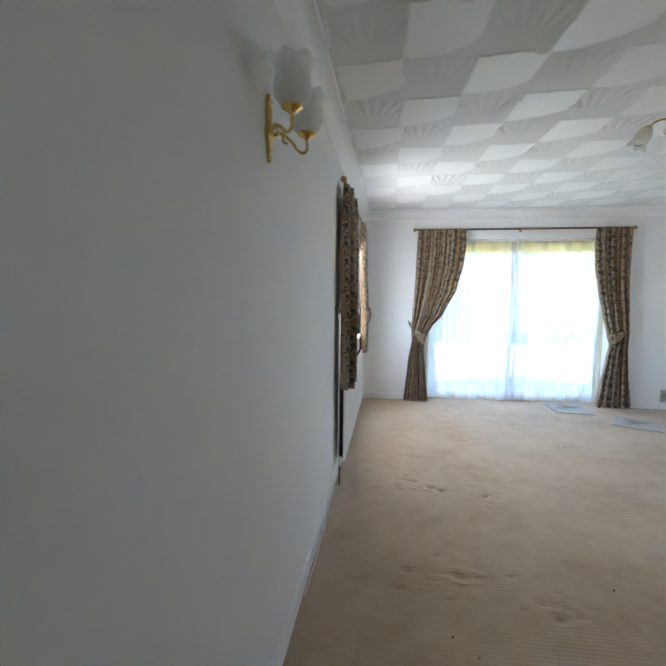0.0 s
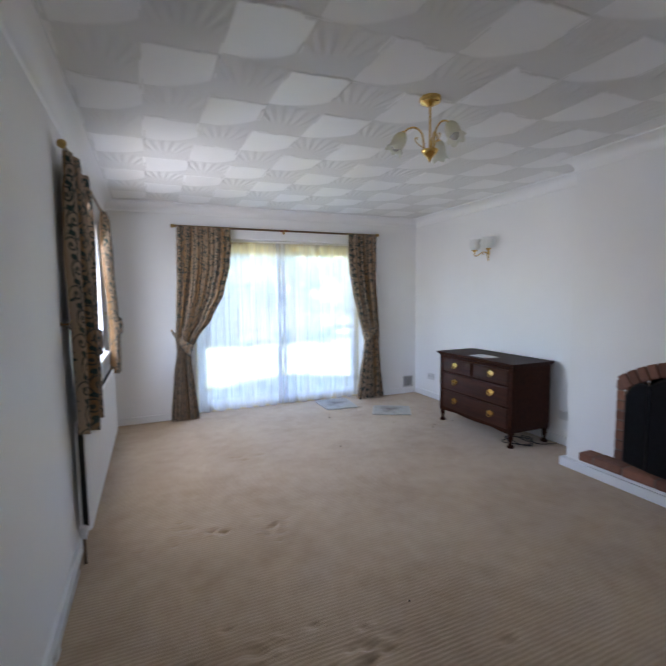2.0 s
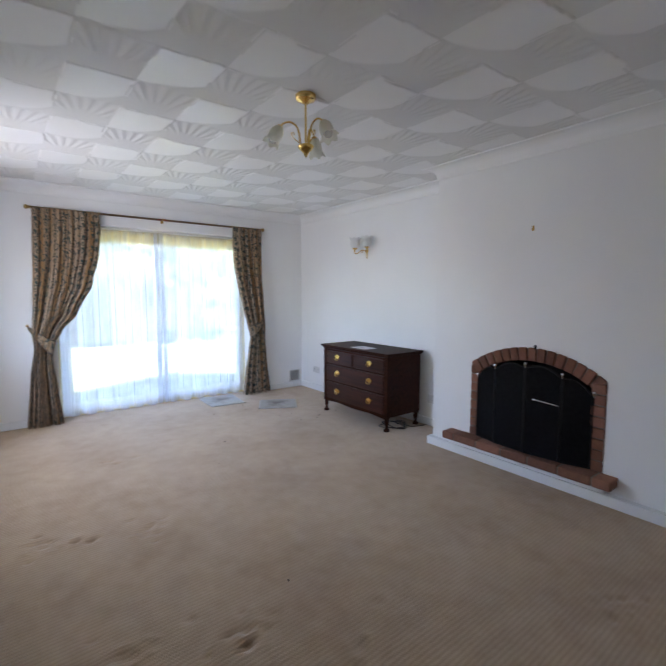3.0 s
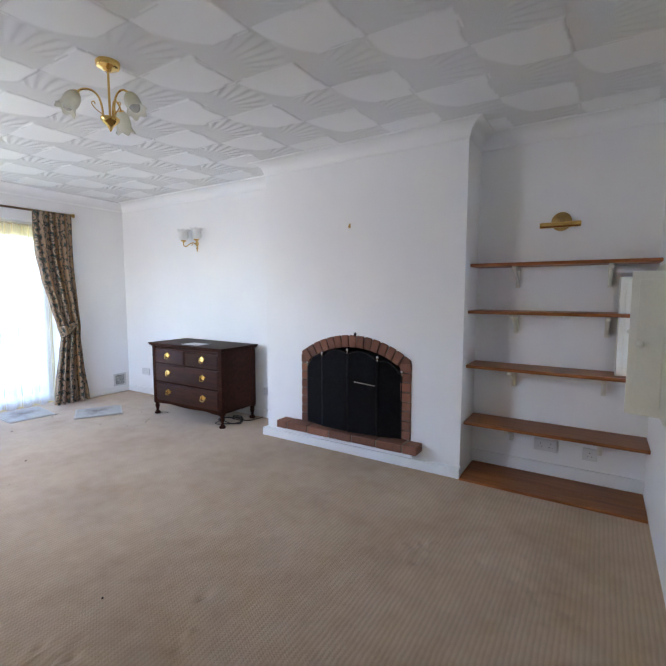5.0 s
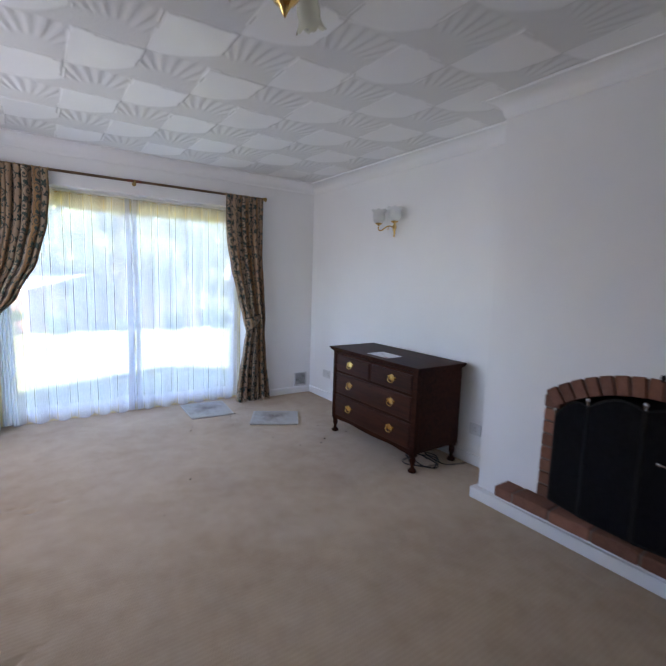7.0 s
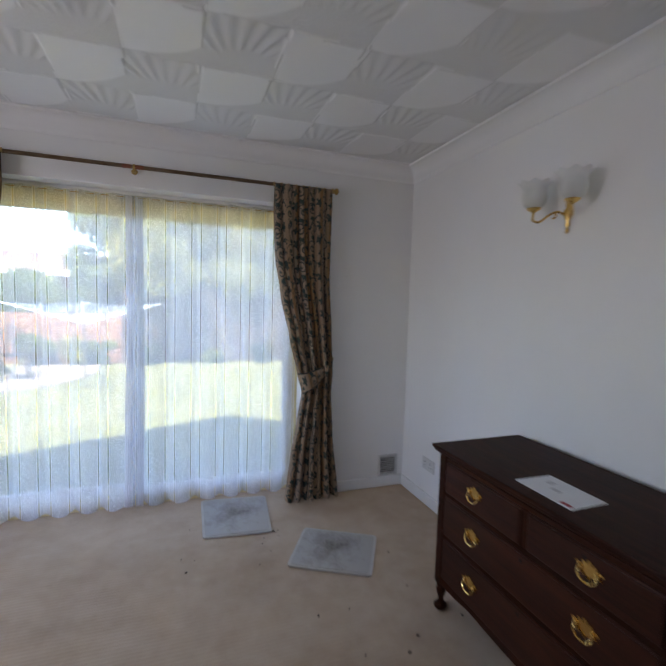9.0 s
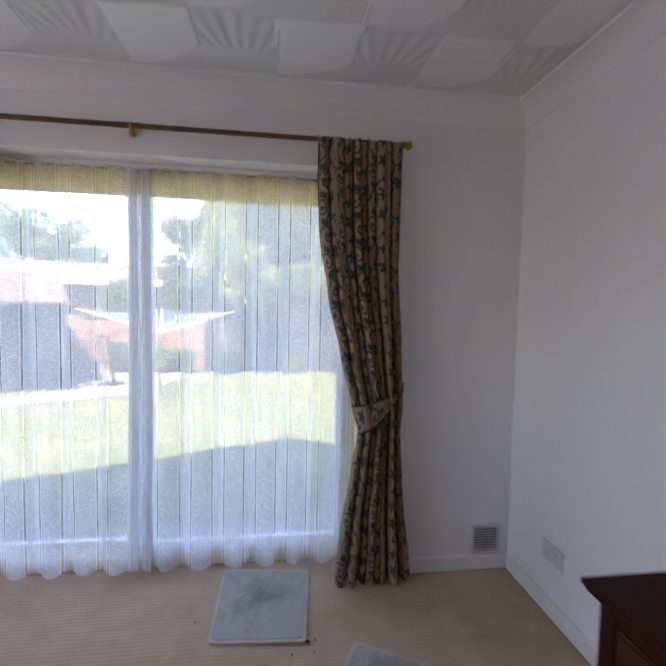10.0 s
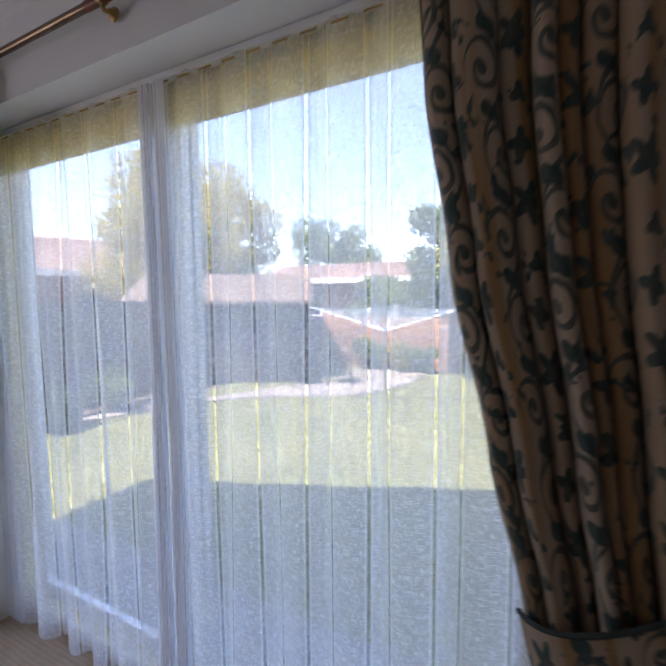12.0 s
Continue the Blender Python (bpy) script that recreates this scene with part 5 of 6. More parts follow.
for x, y in ((CX0 + 0.018, CY0 + 0.024), (CX0 + 0.018, CY1 - 0.024), (CX1 - 0.03, CY0 + 0.024), (CX1 - 0.03, CY1 - 0.024)):
    bm = lathe(bmesh.new(), LEG, Matrix.Translation((x, y, 0)), 16)
    box(bm, x - 0.022, x + 0.022, y - 0.022, y + 0.022, 0.12, 0.15)
    part("leg", bm, MAHOG, chest, "turned leg with a pad foot", True)

chest.location = (3.572, 4.215, 0)
chest.scale.z = 1.022

sheet = thing("letter", "white printed letter lying on the chest of drawers", "paper", "", "", (3.487, 4.215, CT))
bm = bmesh.new()
prism(bm, [(3.405, 4.092), (3.567, 4.095), (3.572, 4.333), (3.408, 4.337)], CT + 0.0006, CT + 0.0022, "z")
part("sheet", bm, PAPER, sheet)
for a, b_, e, f in ((3.50, 3.53, 4.26, 4.29), (3.47, 3.49, 4.20, 4.24)):
    part("print", boxes((a, b_, e, f, CT + 0.0023, CT + 0.0025)), INK, sheet, "faint grey print")
part("stamp", boxes((3.415, 3.432, 4.105, 4.15, CT + 0.0023, CT + 0.0025)), REDINK, sheet, "small dark red mark")
sheet.location += Vector((-0.028, -0.03, 0.0175))

coil = thing("cable", "loose black cable coiled on the carpet", "cable", "", "", (3.5, 3.8, 0))
bm = bmesh.new()
pts = []
for k in range(60):
    a = k * 0.33
    r = 0.10 + 0.02 * math.sin(k * 0.9)
    pts.append((3.52 + 0.012 * k / 10 + r * math.cos(a), 3.82 + r * 1.25 * math.sin(a), 0.006 + 0.010 * (k / 60) + 0.006 * math.sin(k * 0.7)))
pts += [(3.66, 3.70, 0.006), (3.75, 3.64, 0.008), (3.81, 3.60, 0.02)]
part("wire", tube(bm, smooth_line(pts, 3), 0.0042, 6), CABLE, coil, "", True)


# ---------------------------------------------------------------- mats
def mat(label, pts, stain_turn):
    c = Vector((sum(p[0] for p in pts) / 4, sum(p[1] for p in pts) / 4, 0.0))
    ob = thing("carpet_mat", label, "mat", "grey mats by the garden door", "", c)

    def rounded(k, r=0.022):
        out = []
        for i in range(4):
            p, q, s = (Vector((*pts[(i + j) % 4], 0)) for j in (-1, 0, 1))
            q = q + (c - q).normalized() * k
            a, b = (p - q).normalized(), (s - q).normalized()
            for t in np.linspace(0, 1, 5):
                out.append(tuple((q + a * r * (1 - t) ** 2 + b * r * t ** 2)[:2]))
        return out

    part("backing", prism(bmesh.new(), rounded(0.0), 0.0005, 0.009, "z", 0.002), MATEDGE, ob, "pale grey mat border")
    part("mat_surface", prism(bmesh.new(), rounded(0.022), 0.009, 0.0115, "z"), RUBBER, ob, "dirty grey pile with a dark stain")
    return ob


mat("flat grey mat with a dark worn stain", [(2.341, 5.603), (2.745, 5.570), (2.795, 6.055), (2.353, 6.10)], 0)
mat("darker grey mat with a large black stain", [(2.748, 5.212), (3.145, 4.995), (3.338, 5.338), (2.945, 5.555)], 20)
bm = bmesh.new()
rc = random.Random(8)
for cx, cy, n, s in ((2.72, 5.56, 9, 0.05), (2.5, 5.45, 8, 0.18), (1.996, 4.39, 1, 0.01), (0.95, 1.5, 4, 0.25), (1.3, 1.45, 4, 0.2), (3.1, 4.7, 8, 0.2), (0.8, 2.0, 3, 0.3), (1.75, 4.1, 2, 0.1)):
    for _ in range(n):
        x, y, r = cx + rc.gauss(0, s), cy + rc.gauss(0, s), rc.uniform(0.003, 0.007)
        bmesh.ops.create_icosphere(bm, subdivisions=1, radius=r, matrix=Matrix.Translation((x, y, r * 0.4)) @ pose(0, 0, 0, 0, 0, rc.uniform(0, 90)) @ Matrix.Diagonal((1.4, 0.8, 0.6, 1)))
solid("crumbs", bm, GRIT, "scattered dark soil crumbs on the carpet", "crumbs", "stuff")


# ---------------------------------------------------------------- lamps (unlit)
SHADE_PROF = [(0.020, 0.0), (0.038, 0.006), (0.050, 0.021), (0.056, 0.043), (0.054, 0.066), (0.050, 0.084), (0.056, 0.099), (0.065, 0.109), (0.072, 0.116)]


def sconce(label, x, y, z, out):
    """Two-armed brass wall light with frilled glass shades; out: +1 or -1 along x."""
    ob = thing("wall_light", label, "wall light", "two-armed wall lights", "", (x, y, z))
    tw = Matrix.Translation((x + out * 0.008, y, z))
    part("back_plate", lathe(bmesh.new(), [(0.0, -0.105), (0.007, -0.10), (0.009, -0.088), (0.005, -0.08), (0.012, -0.066), (0.008, -0.05), (0.018, -0.03), (0.022, -0.012), (0.016, 0.004), (0.010, 0.012), (0.013, 0.03), (0.012, 0.06), (0.009, 0.072), (0.014, 0.08), (0.006, 0.09), (0.008, 0.098), (0.0, 0.106)], tw @ Matrix.Diagonal((0.75, 1, 1, 1)), 16), BRASS, ob, "turned brass back plate", True)
    for s in (-1, 1):
        arm = bmesh.new()
        px, py = x + out * 0.105, y + s * 0.105
        tube(arm, smooth_line([(x + out * 0.014, y + s * 0.012, z - 0.020), (x + out * 0.035, y + s * 0.035, z - 0.004), (x + out * 0.06, y + s * 0.06, z - 0.018), (x + out * 0.085, y + s * 0.088, z - 0.046), (px, py + s * 0.002, z - 0.036), (px, py, z + 0.0)], 7), 0.0052, 8)
        tube(arm, smooth_line([(x + out * 0.04, y + s * 0.04, z - 0.006), (x + out * 0.045, y + s * 0.035, z - 0.03), (x + out * 0.055, y + s * 0.044, z - 0.034)], 5), 0.004, 6)
        lathe(arm, [(0.005, -0.005), (0.010, 0.0), (0.030, 0.012), (0.032, 0.018), (0.026, 0.020), (0.0, 0.021)], Matrix.Translation((px, py, z)), 18)
        a = part("arm", arm, BRASS, ob, "curled brass arm", True)
        sh = part("shade", lathe(bmesh.new(), SHADE_PROF, Matrix.Translation((px, py, z + 0.018)), 56, 0.06, 8, 0.70), SHADE, ob, "frosted white frilled glass shade", True)
        part("bulb", lathe(bmesh.new(), [(0.008, 0), (0.009, 0.02), (0.016, 0.04), (0.018, 0.055), (0.012, 0.07), (0.0, 0.078)], Matrix.Translation((px, py, z + 0.022)), 12), PLASTIC, sh, "white candle bulb", True)
    return ob


sconce("brass wall light with frosted shades on the wall by the door", 0.0, 1.72, 1.888, 1)
sconce("brass wall light with frosted shades above the chest", W, 4.59, 1.857, -1)

LX, LY = 1.812, 2.805
ch = thing("chandelier", "brass three-arm ceiling light with tulip glass shades", "chandelier", "", "", (LX, LY, CEIL))
lz = Matrix.Translation((LX, LY, 0))
part("ceiling_rose", lathe(bmesh.new(), [(0.0, 2.372), (0.02, 2.374), (0.03, 2.384), (0.05, 2.39), (0.056, 2.40), (0.056, CEIL - 0.002), (0.0, CEIL - 0.001)], lz, 28), BRASS, ch, "stepped brass ceiling rose", True)
part("stem", rod(bmesh.new(), (LX, LY, 2.14), (LX, LY, 2.375), 0.0055), BRASS, ch, "", True)
part("hub", lathe(bmesh.new(), [(0.0, 2.088), (0.005, 2.094), (0.010, 2.105), (0.018, 2.118), (0.034, 2.132), (0.044, 2.145), (0.044, 2.152), (0.02, 2.158), (0.0, 2.16)], lz, 24), BRASS, ch, "pointed brass hub", True)
fw, rt = Vector((0.627, 0.78, 0)), Vector((0.78, -0.627, 0))
TUL = [(0.012, 0.0), (0.024, -0.010), (0.034, -0.030), (0.037, -0.052), (0.035, -0.074), (0.040, -0.092), (0.048, -0.104)]
for ang in (195, 75, -45):
    d = rt * math.cos(radians(ang)) + fw * math.sin(radians(ang))
    c = Vector((LX, LY, 0))
    def pt(r, z):
        return c + d * r + Vector((0, 0, z))
    arm = bmesh.new()
    tube(arm, smooth_line([pt(0.030, 2.15), pt(0.034, 2.20), pt(0.048, 2.246), pt(0.080, 2.268), pt(0.115, 2.262), pt(0.138, 2.243)], 7), 0.0048, 8)
    tube(arm, smooth_line([pt(0.034, 2.165), pt(0.062, 2.185), pt(0.078, 2.208), pt(0.068, 2.218), pt(0.062, 2.206)], 6), 0.0022, 6)
    axis = (d * 0.55 + Vector((0, 0, -1))).normalized()
    m = Matrix.Translation(pt(0.138, 2.243)) @ (-axis).to_track_quat("Z", "Y").to_matrix().to_4x4()
    lathe(arm, [(0.004, 0.006), (0.014, 0.002), (0.019, -0.012), (0.017, -0.018)], m, 16)
    part("arm", arm, BRASS, ch, "curved brass arm", True)
    prof = [(r, z + 0.0) for r, z in TUL]
    bm = bmesh.new()
    lathe(bm, [(r, -z) for r, z in prof], m @ pose(0, 0, 0, 180, 0, 0), 36, 0.08, 6, 0.6)
    shd = part("shade", bm, SHADEY, ch, "cream frosted tulip glass shade", True)
    bm = lathe(bmesh.new(), [(0.010, 0.0), (0.012, 0.03), (0.022, 0.055), (0.025, 0.074), (0.020, 0.092), (0.010, 0.102), (0.0, 0.104)], m @ pose(0, 0, 0, 180, 0, 0), 14)
    part("bulb", bm, BULB, shd, "clear glass bulb", True)

# ---------------------------------------------------------------- outside: own house
bm = bmesh.new()
PITCH = 0.96
APX, APZ = 1.94, 4.83
EL, ER = -0.55, 4.43
def roof_z(x):
    return APZ - PITCH * abs(x - APX)
prism(bm, [(-TH, 2.75), (W + TH, 2.75), (W + TH, roof_z(W + TH) - 0.12), (APX, APZ - 0.12), (-TH, roof_z(-TH) - 0.12)], YN, YN + TH, "y")
solid("gable_wall", bm, OUTBRICK, "brick gable over the garden door", "wall", "structure")
bm = bmesh.new()
prism(bm, [(EL, roof_z(EL)), (APX, APZ), (ER, roof_z(ER)), (ER, roof_z(ER) - 0.12), (APX, APZ - 0.12), (EL, roof_z(EL) - 0.12)], -2.0, 6.36, "y")
solid("house_roof", bm, TILE, "tiled gable roof over the room", "roof", "structure")

# ground and lawn
solid("ground", boxes((-400, 400, -400, 800, GZ - 0.4, GZ - 0.03)), EARTH, "bare earth reaching to the horizon", "ground", "structure")


def lawn_height(X, Y):
    return GZ + 0.012 * np.sin(X * 1.7) * np.sin(Y * 1.3 + 0.4) + 0.006 * np.sin(X * 6.1 + Y * 4.7)


lw = grid_mesh("lawn", np.linspace(-2.35, 9.0, 120), np.linspace(6.86, 22.0, 170), lawn_height, LAWN)
tagged(lw, "dry green lawn behind the house", "lawn", "", "structure")
rg = np.random.RandomState(3)
N = 34000
gx, gy = rg.uniform(-2.2, 6.0, N), 6.9 + 6.7 * rg.uniform(0, 1, N) ** 1.2
gz = lawn_height(gx, gy)
hgt, wid, ang = rg.uniform(0.02, 0.05, N), rg.uniform(0.004, 0.008, N), rg.uniform(0, 6.28, N)
lean = rg.normal(0, 0.018, (N, 2))
co = np.empty((N, 3, 3))
co[:, 0] = np.stack([gx - wid * np.cos(ang), gy - wid * np.sin(ang), gz - 0.003], -1)
co[:, 1] = np.stack([gx + wid * np.cos(ang), gy + wid * np.sin(ang), gz - 0.003], -1)
co[:, 2] = np.stack([gx + lean[:, 0], gy + lean[:, 1], gz + hgt], -1)
me = bpy.data.meshes.new("grass")
me.from_pydata(co.reshape(-1, 3).tolist(), [], np.arange(N * 3).reshape(-1, 3).tolist())
me.materials.append(GRASSM)
tagged(new("grass", me), "short dry grass blades on the lawn", "grass", "", "stuff")

# patio slabs along the house
pat = thing("pavement", "weathered grey concrete slab patio against the house", "patio", "", "structure", (1.9, 6.9, GZ))
slab = bmesh.new()
box(slab, -0.296, 0.296, -0.296, 0.296, -0.04, 0.012)
bmesh.ops.bevel(slab, geom=slab.edges[:], offset=0.006, segments=1, affect="EDGES")
slab_me = mesh_from("slab", slab, PATIO)
for i in range(15):
    for j in range(1):
        o = new("slab", slab_me)
        o.parent = pat
        o.location = (-2.4 + 0.6 * i - 1.9 + 0.004 * math.sin(i * 7 + j), 6.575 + 0.6 * j - 6.9, 0.004 * math.sin(i * 3.1 + j * 5))
# winding path beside the lawn
pa = thing("path", "pale curved concrete path edging the lawn", "path", "", "structure", (-1, 10, GZ))
line = smooth_line([(-2.75, 7.6, 0), (-2.45, 8.5, 0), (-2.0, 9.7, 0), (-1.25, 10.9, 0), (-0.45, 11.8, 0), (-0.15, 12.8, 0), (-0.2, 13.9, 0)], 6)
bm = bmesh.new()
vs = []
for i, p in enumerate(line):
    d = (line[min(i + 1, len(line) - 1)] - line[max(i - 1, 0)]).normalized()
    s = Vector((d.y, -d.x, 0)) * (0.14 + 0.62 * min(1.0, max(0.0, i / len(line) - 0.42) / 0.25))
    vs.append([bm.verts.new((p + s * k + Vector((0, 0, GZ + 0.022)))) for k in (-1, 1)])
for a, b in zip(vs, vs[1:]):
    bm.faces.new((a[0], a[1], b[1], b[0]))
r = bmesh.ops.extrude_face_region(bm, geom=bm.faces[:])
bmesh.ops.translate(bm, verts=[g for g in r["geom"] if isinstance(g, bmesh.types.BMVert)], vec=(0, 0, -0.06))
part("paving", bm, PAVING, pa)


def fence(label, a, b, h, board=0.125, material=FENCEW):
    """Close-boarded fence from a to b: upright boards, posts and a rail."""
    a, b = Vector((*a, GZ)), Vector((*b, GZ))
    d = (b - a).normalized()
    n = int((b - a).length / board)
    yaw = math.degrees(math.atan2(d.y, d.x))
    ob = thing("fence", label, "fence", "", "", a)
    bm = bmesh.new()
    prism(bm, [(-0.004, -0.004), (board + 0.012, -0.014), (board + 0.012, -0.002), (-0.004, 0.008)], 0.02, h, "z")
    me = mesh_from("board", bm, material)
    for k in range(n):
        o = new("board", me)
        o.parent = ob
        o.matrix_basis = Matrix.Translation(d * board * k + Vector((0, 0, 0.012 * math.sin(k * 2.7)))) @ pose(0, 0, 0, 0, 0.35 * math.sin(k * 1.9), yaw)
    bm = bmesh.new()
    box(bm, -0.05, 0.05, 0.012, 0.10, 0, h + 0.05, 0.005)
    pm = mesh_from("post", bm, material)
    for k in range(int((b - a).length / 1.83) + 1):
        o = new("post", pm)
        o.parent = ob
        o.matrix_basis = Matrix.Translation(d * 1.83 * k) @ pose(0, 0, 0, 0, 0, yaw)
    bm = bmesh.new()
    box(bm, 0, (b - a).length, 0.01, 0.05, h * 0.8, h * 0.8 + 0.07)
    bm.transform(Matrix.Translation(a) @ pose(0, 0, 0, 0, 0, yaw))
    part("rail", bm, material, ob)
    return ob


fence("dark stained close-boarded fence behind the lawn", (1.0, 14.15), (5.1, 14.02), 1.72)
fence("dark stained fence along the side of the garden", (-2.75, 6.6), (-2.95, 10.6), 1.55)
fence("weathered fence on the far side of the garden", (8.6, 13.9), (8.9, 6.0), 1.7)

# timber outbuilding
shed = thing("shed", "black creosoted timber shed with a felt roof", "shed", "", "", (-1.5, 12.2, GZ))
sa, sb = Vector((-3.9, 10.4, GZ)), Vector((-1.15, 12.14, GZ))
sd = (sb - sa).normalized()
sn = Vector((-sd.y, sd.x, 0))
SM = Matrix(((sd.x, sn.x, 0, sa.x), (sd.y, sn.y, 0, sa.y), (0, 0, 1, GZ), (0, 0, 0, 1)))
SL = (sb - sa).length
for k in range(int(SL / 0.15)):
    bm = boxes((k * 0.15 + 0.002, k * 0.15 + 0.146, -0.012, 0.01, 0, 1.54))
    bm.transform(SM)
    part("board", bm, SHEDW, shed)
bm = boxes((0, SL, 0.012, 2.4, 0, 1.53))
bm.transform(SM)
part("wall", bm, SHEDW, shed)
bm = bmesh.new()
prism(bm, [(-0.2, 1.54), (1.25, 2.10), (2.6, 1.56), (2.6, 1.50), (1.25, 2.03), (-0.2, 1.48)], -0.2, SL + 0.05, "x")
bm.transform(SM)
part("roof", bm, FELT, shed, "brown felt roof")
bm = boxes((SL - 1.0, SL - 0.25, -0.03, -0.012, 0.05, 1.45))
bm.transform(SM)
part("door", bm, SHEDW, shed)


# neighbouring bungalow and garden wall
def bungalow(label, cx, cy, w, d, eave, ridge, yaw):
    ob = thing("bungalow", label, "house", "", "", (cx, cy, GZ))
    M = Matrix.Translation((cx, cy, GZ)) @ pose(0, 0, 0, 0, 0, yaw)
    bm = boxes((-w / 2, w / 2, -d / 2, d / 2, 0, eave))
    bm.transform(M)
    part("wall", bm, OUTBRICK, ob, "orange brick wall")
    bm = bmesh.new()
    prism(bm, [(-d / 2 - 0.5, eave + 0.08), (0, ridge), (d / 2 + 0.5, eave + 0.08), (d / 2 + 0.5, eave), (-d / 2 - 0.5, eave)], -w / 2 - 0.3, w / 2 + 0.3, "x")
    bm.transform(M)
    rf = part("roof", bm, TILE, ob, "red tiled roof")
    sl = math.atan2(ridge - eave - 0.08, d / 2 + 0.5)
    ln = math.hypot(ridge - eave - 0.08, d / 2 + 0.5)
    bm = bmesh.new()
    for k in range(int(ln / 0.3)):
        r = bmesh.ops.create_cube(bm, size=1, matrix=Matrix.Translation((0, -d / 2 - 0.5 + (k + 0.5) * 0.3 * math.cos(sl), eave + 0.08 + (k + 0.5) * 0.3 * math.sin(sl) + 0.02)) @ pose(0, 0, 0, math.degrees(sl) - 4, 0, 0) @ Matrix.Diagonal((w + 0.6, 0.31, 0.035, 1)))
    bm.transform(M)
    part("tile_courses", bm, TILE, rf)
    bm = boxes((-w / 2 - 0.3, w / 2 + 0.3, -d / 2 - 0.56, -d / 2 - 0.5, eave - 0.08, eave + 0.12))
    bm.transform(M)
    part("fascia", bm, GLOSS, ob, "white fascia board")
    for k in range(3):
        x = -w / 2 + w * (k + 0.6) / 3.2
        bm = boxes((x - 0.7, x - 0.64, -d / 2 - 0.03, -d / 2, 0.9, 2.0), (x + 0.64, x + 0.7, -d / 2 - 0.03, -d / 2, 0.9, 2.0), (x - 0.7, x + 0.7, -d / 2 - 0.03, -d / 2, 0.84, 0.9), (x - 0.7, x + 0.7, -d / 2 - 0.03, -d / 2, 2.0, 2.06), (x - 0.03, x + 0.03, -d / 2 - 0.03, -d / 2, 0.9, 2.0))
        bm.transform(M)
        wn_ = part("window", bm, GLOSS, ob)
        bm = boxes((x - 0.64, x + 0.64, -d / 2 - 0.012, -d / 2 - 0.004, 0.9, 2.0))
        bm.transform(M)
        part("pane", bm, BLACK, wn_, "dark window glass")
    return ob


bungalow("brick bungalow with a red tiled roof beyond the garden", -3.0, 25.0, 13.0, 7.0, 2.3, 3.35, 4)
bungalow("brick bungalow seen past the side fence", -13.0, 15.0, 9.0, 6.0, 2.4, 3.9, 70)
gw = thing("garden_wall", "low orange brick garden wall at the end of the lawn", "wall", "", "", (0, 14.3, GZ))
part("wall", boxes((-3.2, 1.0, 14.25, 14.47, GZ, 0.98)), OUTBRICK, gw)
bm = bmesh.new()
for r_ in range(13):
    for k in range(19):
        x = -3.2 + k * 0.225 + (0.11 if r_ % 2 else 0)
        if x + 0.21 < 1.02:
            box(bm, x, x + 0.215, 14.235, 14.25, GZ + 0.16 + r_ * 0.075 - 0.15, GZ + 0.16 + r_ * 0.075 - 0.085)
part("bricks", bm, OUTBRICK, gw)
gw["kind"] = "structure"


# ---------------------------------------------------------------- trees and shrubs
def foliage(rs, centres, radii, n, size):
    """Leaf cards of random turn gathered in clumps; returns a mesh's vertices and faces."""
    idx = rs.randint(0, len(centres), n)
    c = np.array(centres)[idx]
    R = np.array(radii)[idx]
    d = rs.normal(0, 1, (n, 3))
    d /= np.linalg.norm(d, axis=1)[:, None]
    rad_ = R * rs.uniform(0.35, 1.08, n) ** 0.6
    p = c + d * rad_[:, None] * np.array([1, 1, 0.85])
    s = size * rs.uniform(0.6, 1.4, n)
    a = rs.normal(0, 1, (n, 3))
    a /= np.linalg.norm(a, axis=1)[:, None]
    b = np.cross(a, rs.normal(0, 1, (n, 3)))
    b /= np.linalg.norm(b, axis=1)[:, None] + 1e-9
    co = np.stack([p - a * s[:, None], p + b * s[:, None] * 0.5, p + a * s[:, None], p - b * s[:, None] * 0.5], 1)
    return co.reshape(-1, 3), np.arange(n * 4).reshape(-1, 4)


def tree(label, x, y, h, spread, trunk_h, leafmat, seed, n=7000, size=0.075, clumps=22, low=0.35):
    rs = np.random.RandomState(seed)
    ob = thing("tree", label, "tree", "", "", (x, y, GZ))
    bm = bmesh.new()
    tr = 0.05 + 0.022 * h
    tube(bm, smooth_line([(x, y, GZ - 0.1), (x + 0.05, y, GZ + trunk_h * 0.5), (x - 0.04, y + 0.05, GZ + trunk_h), (x, y, GZ + h * 0.8)], 5), tr, 9, tr * 0.25)
    cs, rr = [], []
    for k in range(clumps):
        a, q = rs.uniform(0, 6.28), rs.uniform(0, 1) ** 0.6
        zz = GZ + h * (low + (1 - low) * rs.uniform(0.0, 1.0))
        w = spread * q * (1.05 - 0.55 * abs((zz - GZ) / h - 0.62))
        c = (x + w * math.cos(a), y + w * math.sin(a), zz)
        cs.append(c)
        rr.append(spread * rs.uniform(0.22, 0.42))
        if k % 2 == 0:
            m0 = Vector((x, y, GZ + trunk_h * rs.uniform(0.7, 1.2)))
            tube(bm, smooth_line([m0, m0.lerp(Vector(c), 0.5) + Vector((0, 0, 0.15)), Vector(c)], 4), tr * 0.4, 6, tr * 0.1)
    part("trunk", bm, BARK, ob, "", True)
    co, f = foliage(rs, cs, rr, n, size)
    me = bpy.data.meshes.new("crown")
    me.from_pydata((co - np.array([x, y, GZ])).tolist(), [], f.tolist())
    me.materials.append(leafmat)
    o = new("crown", me)
    o.parent = ob
    return ob


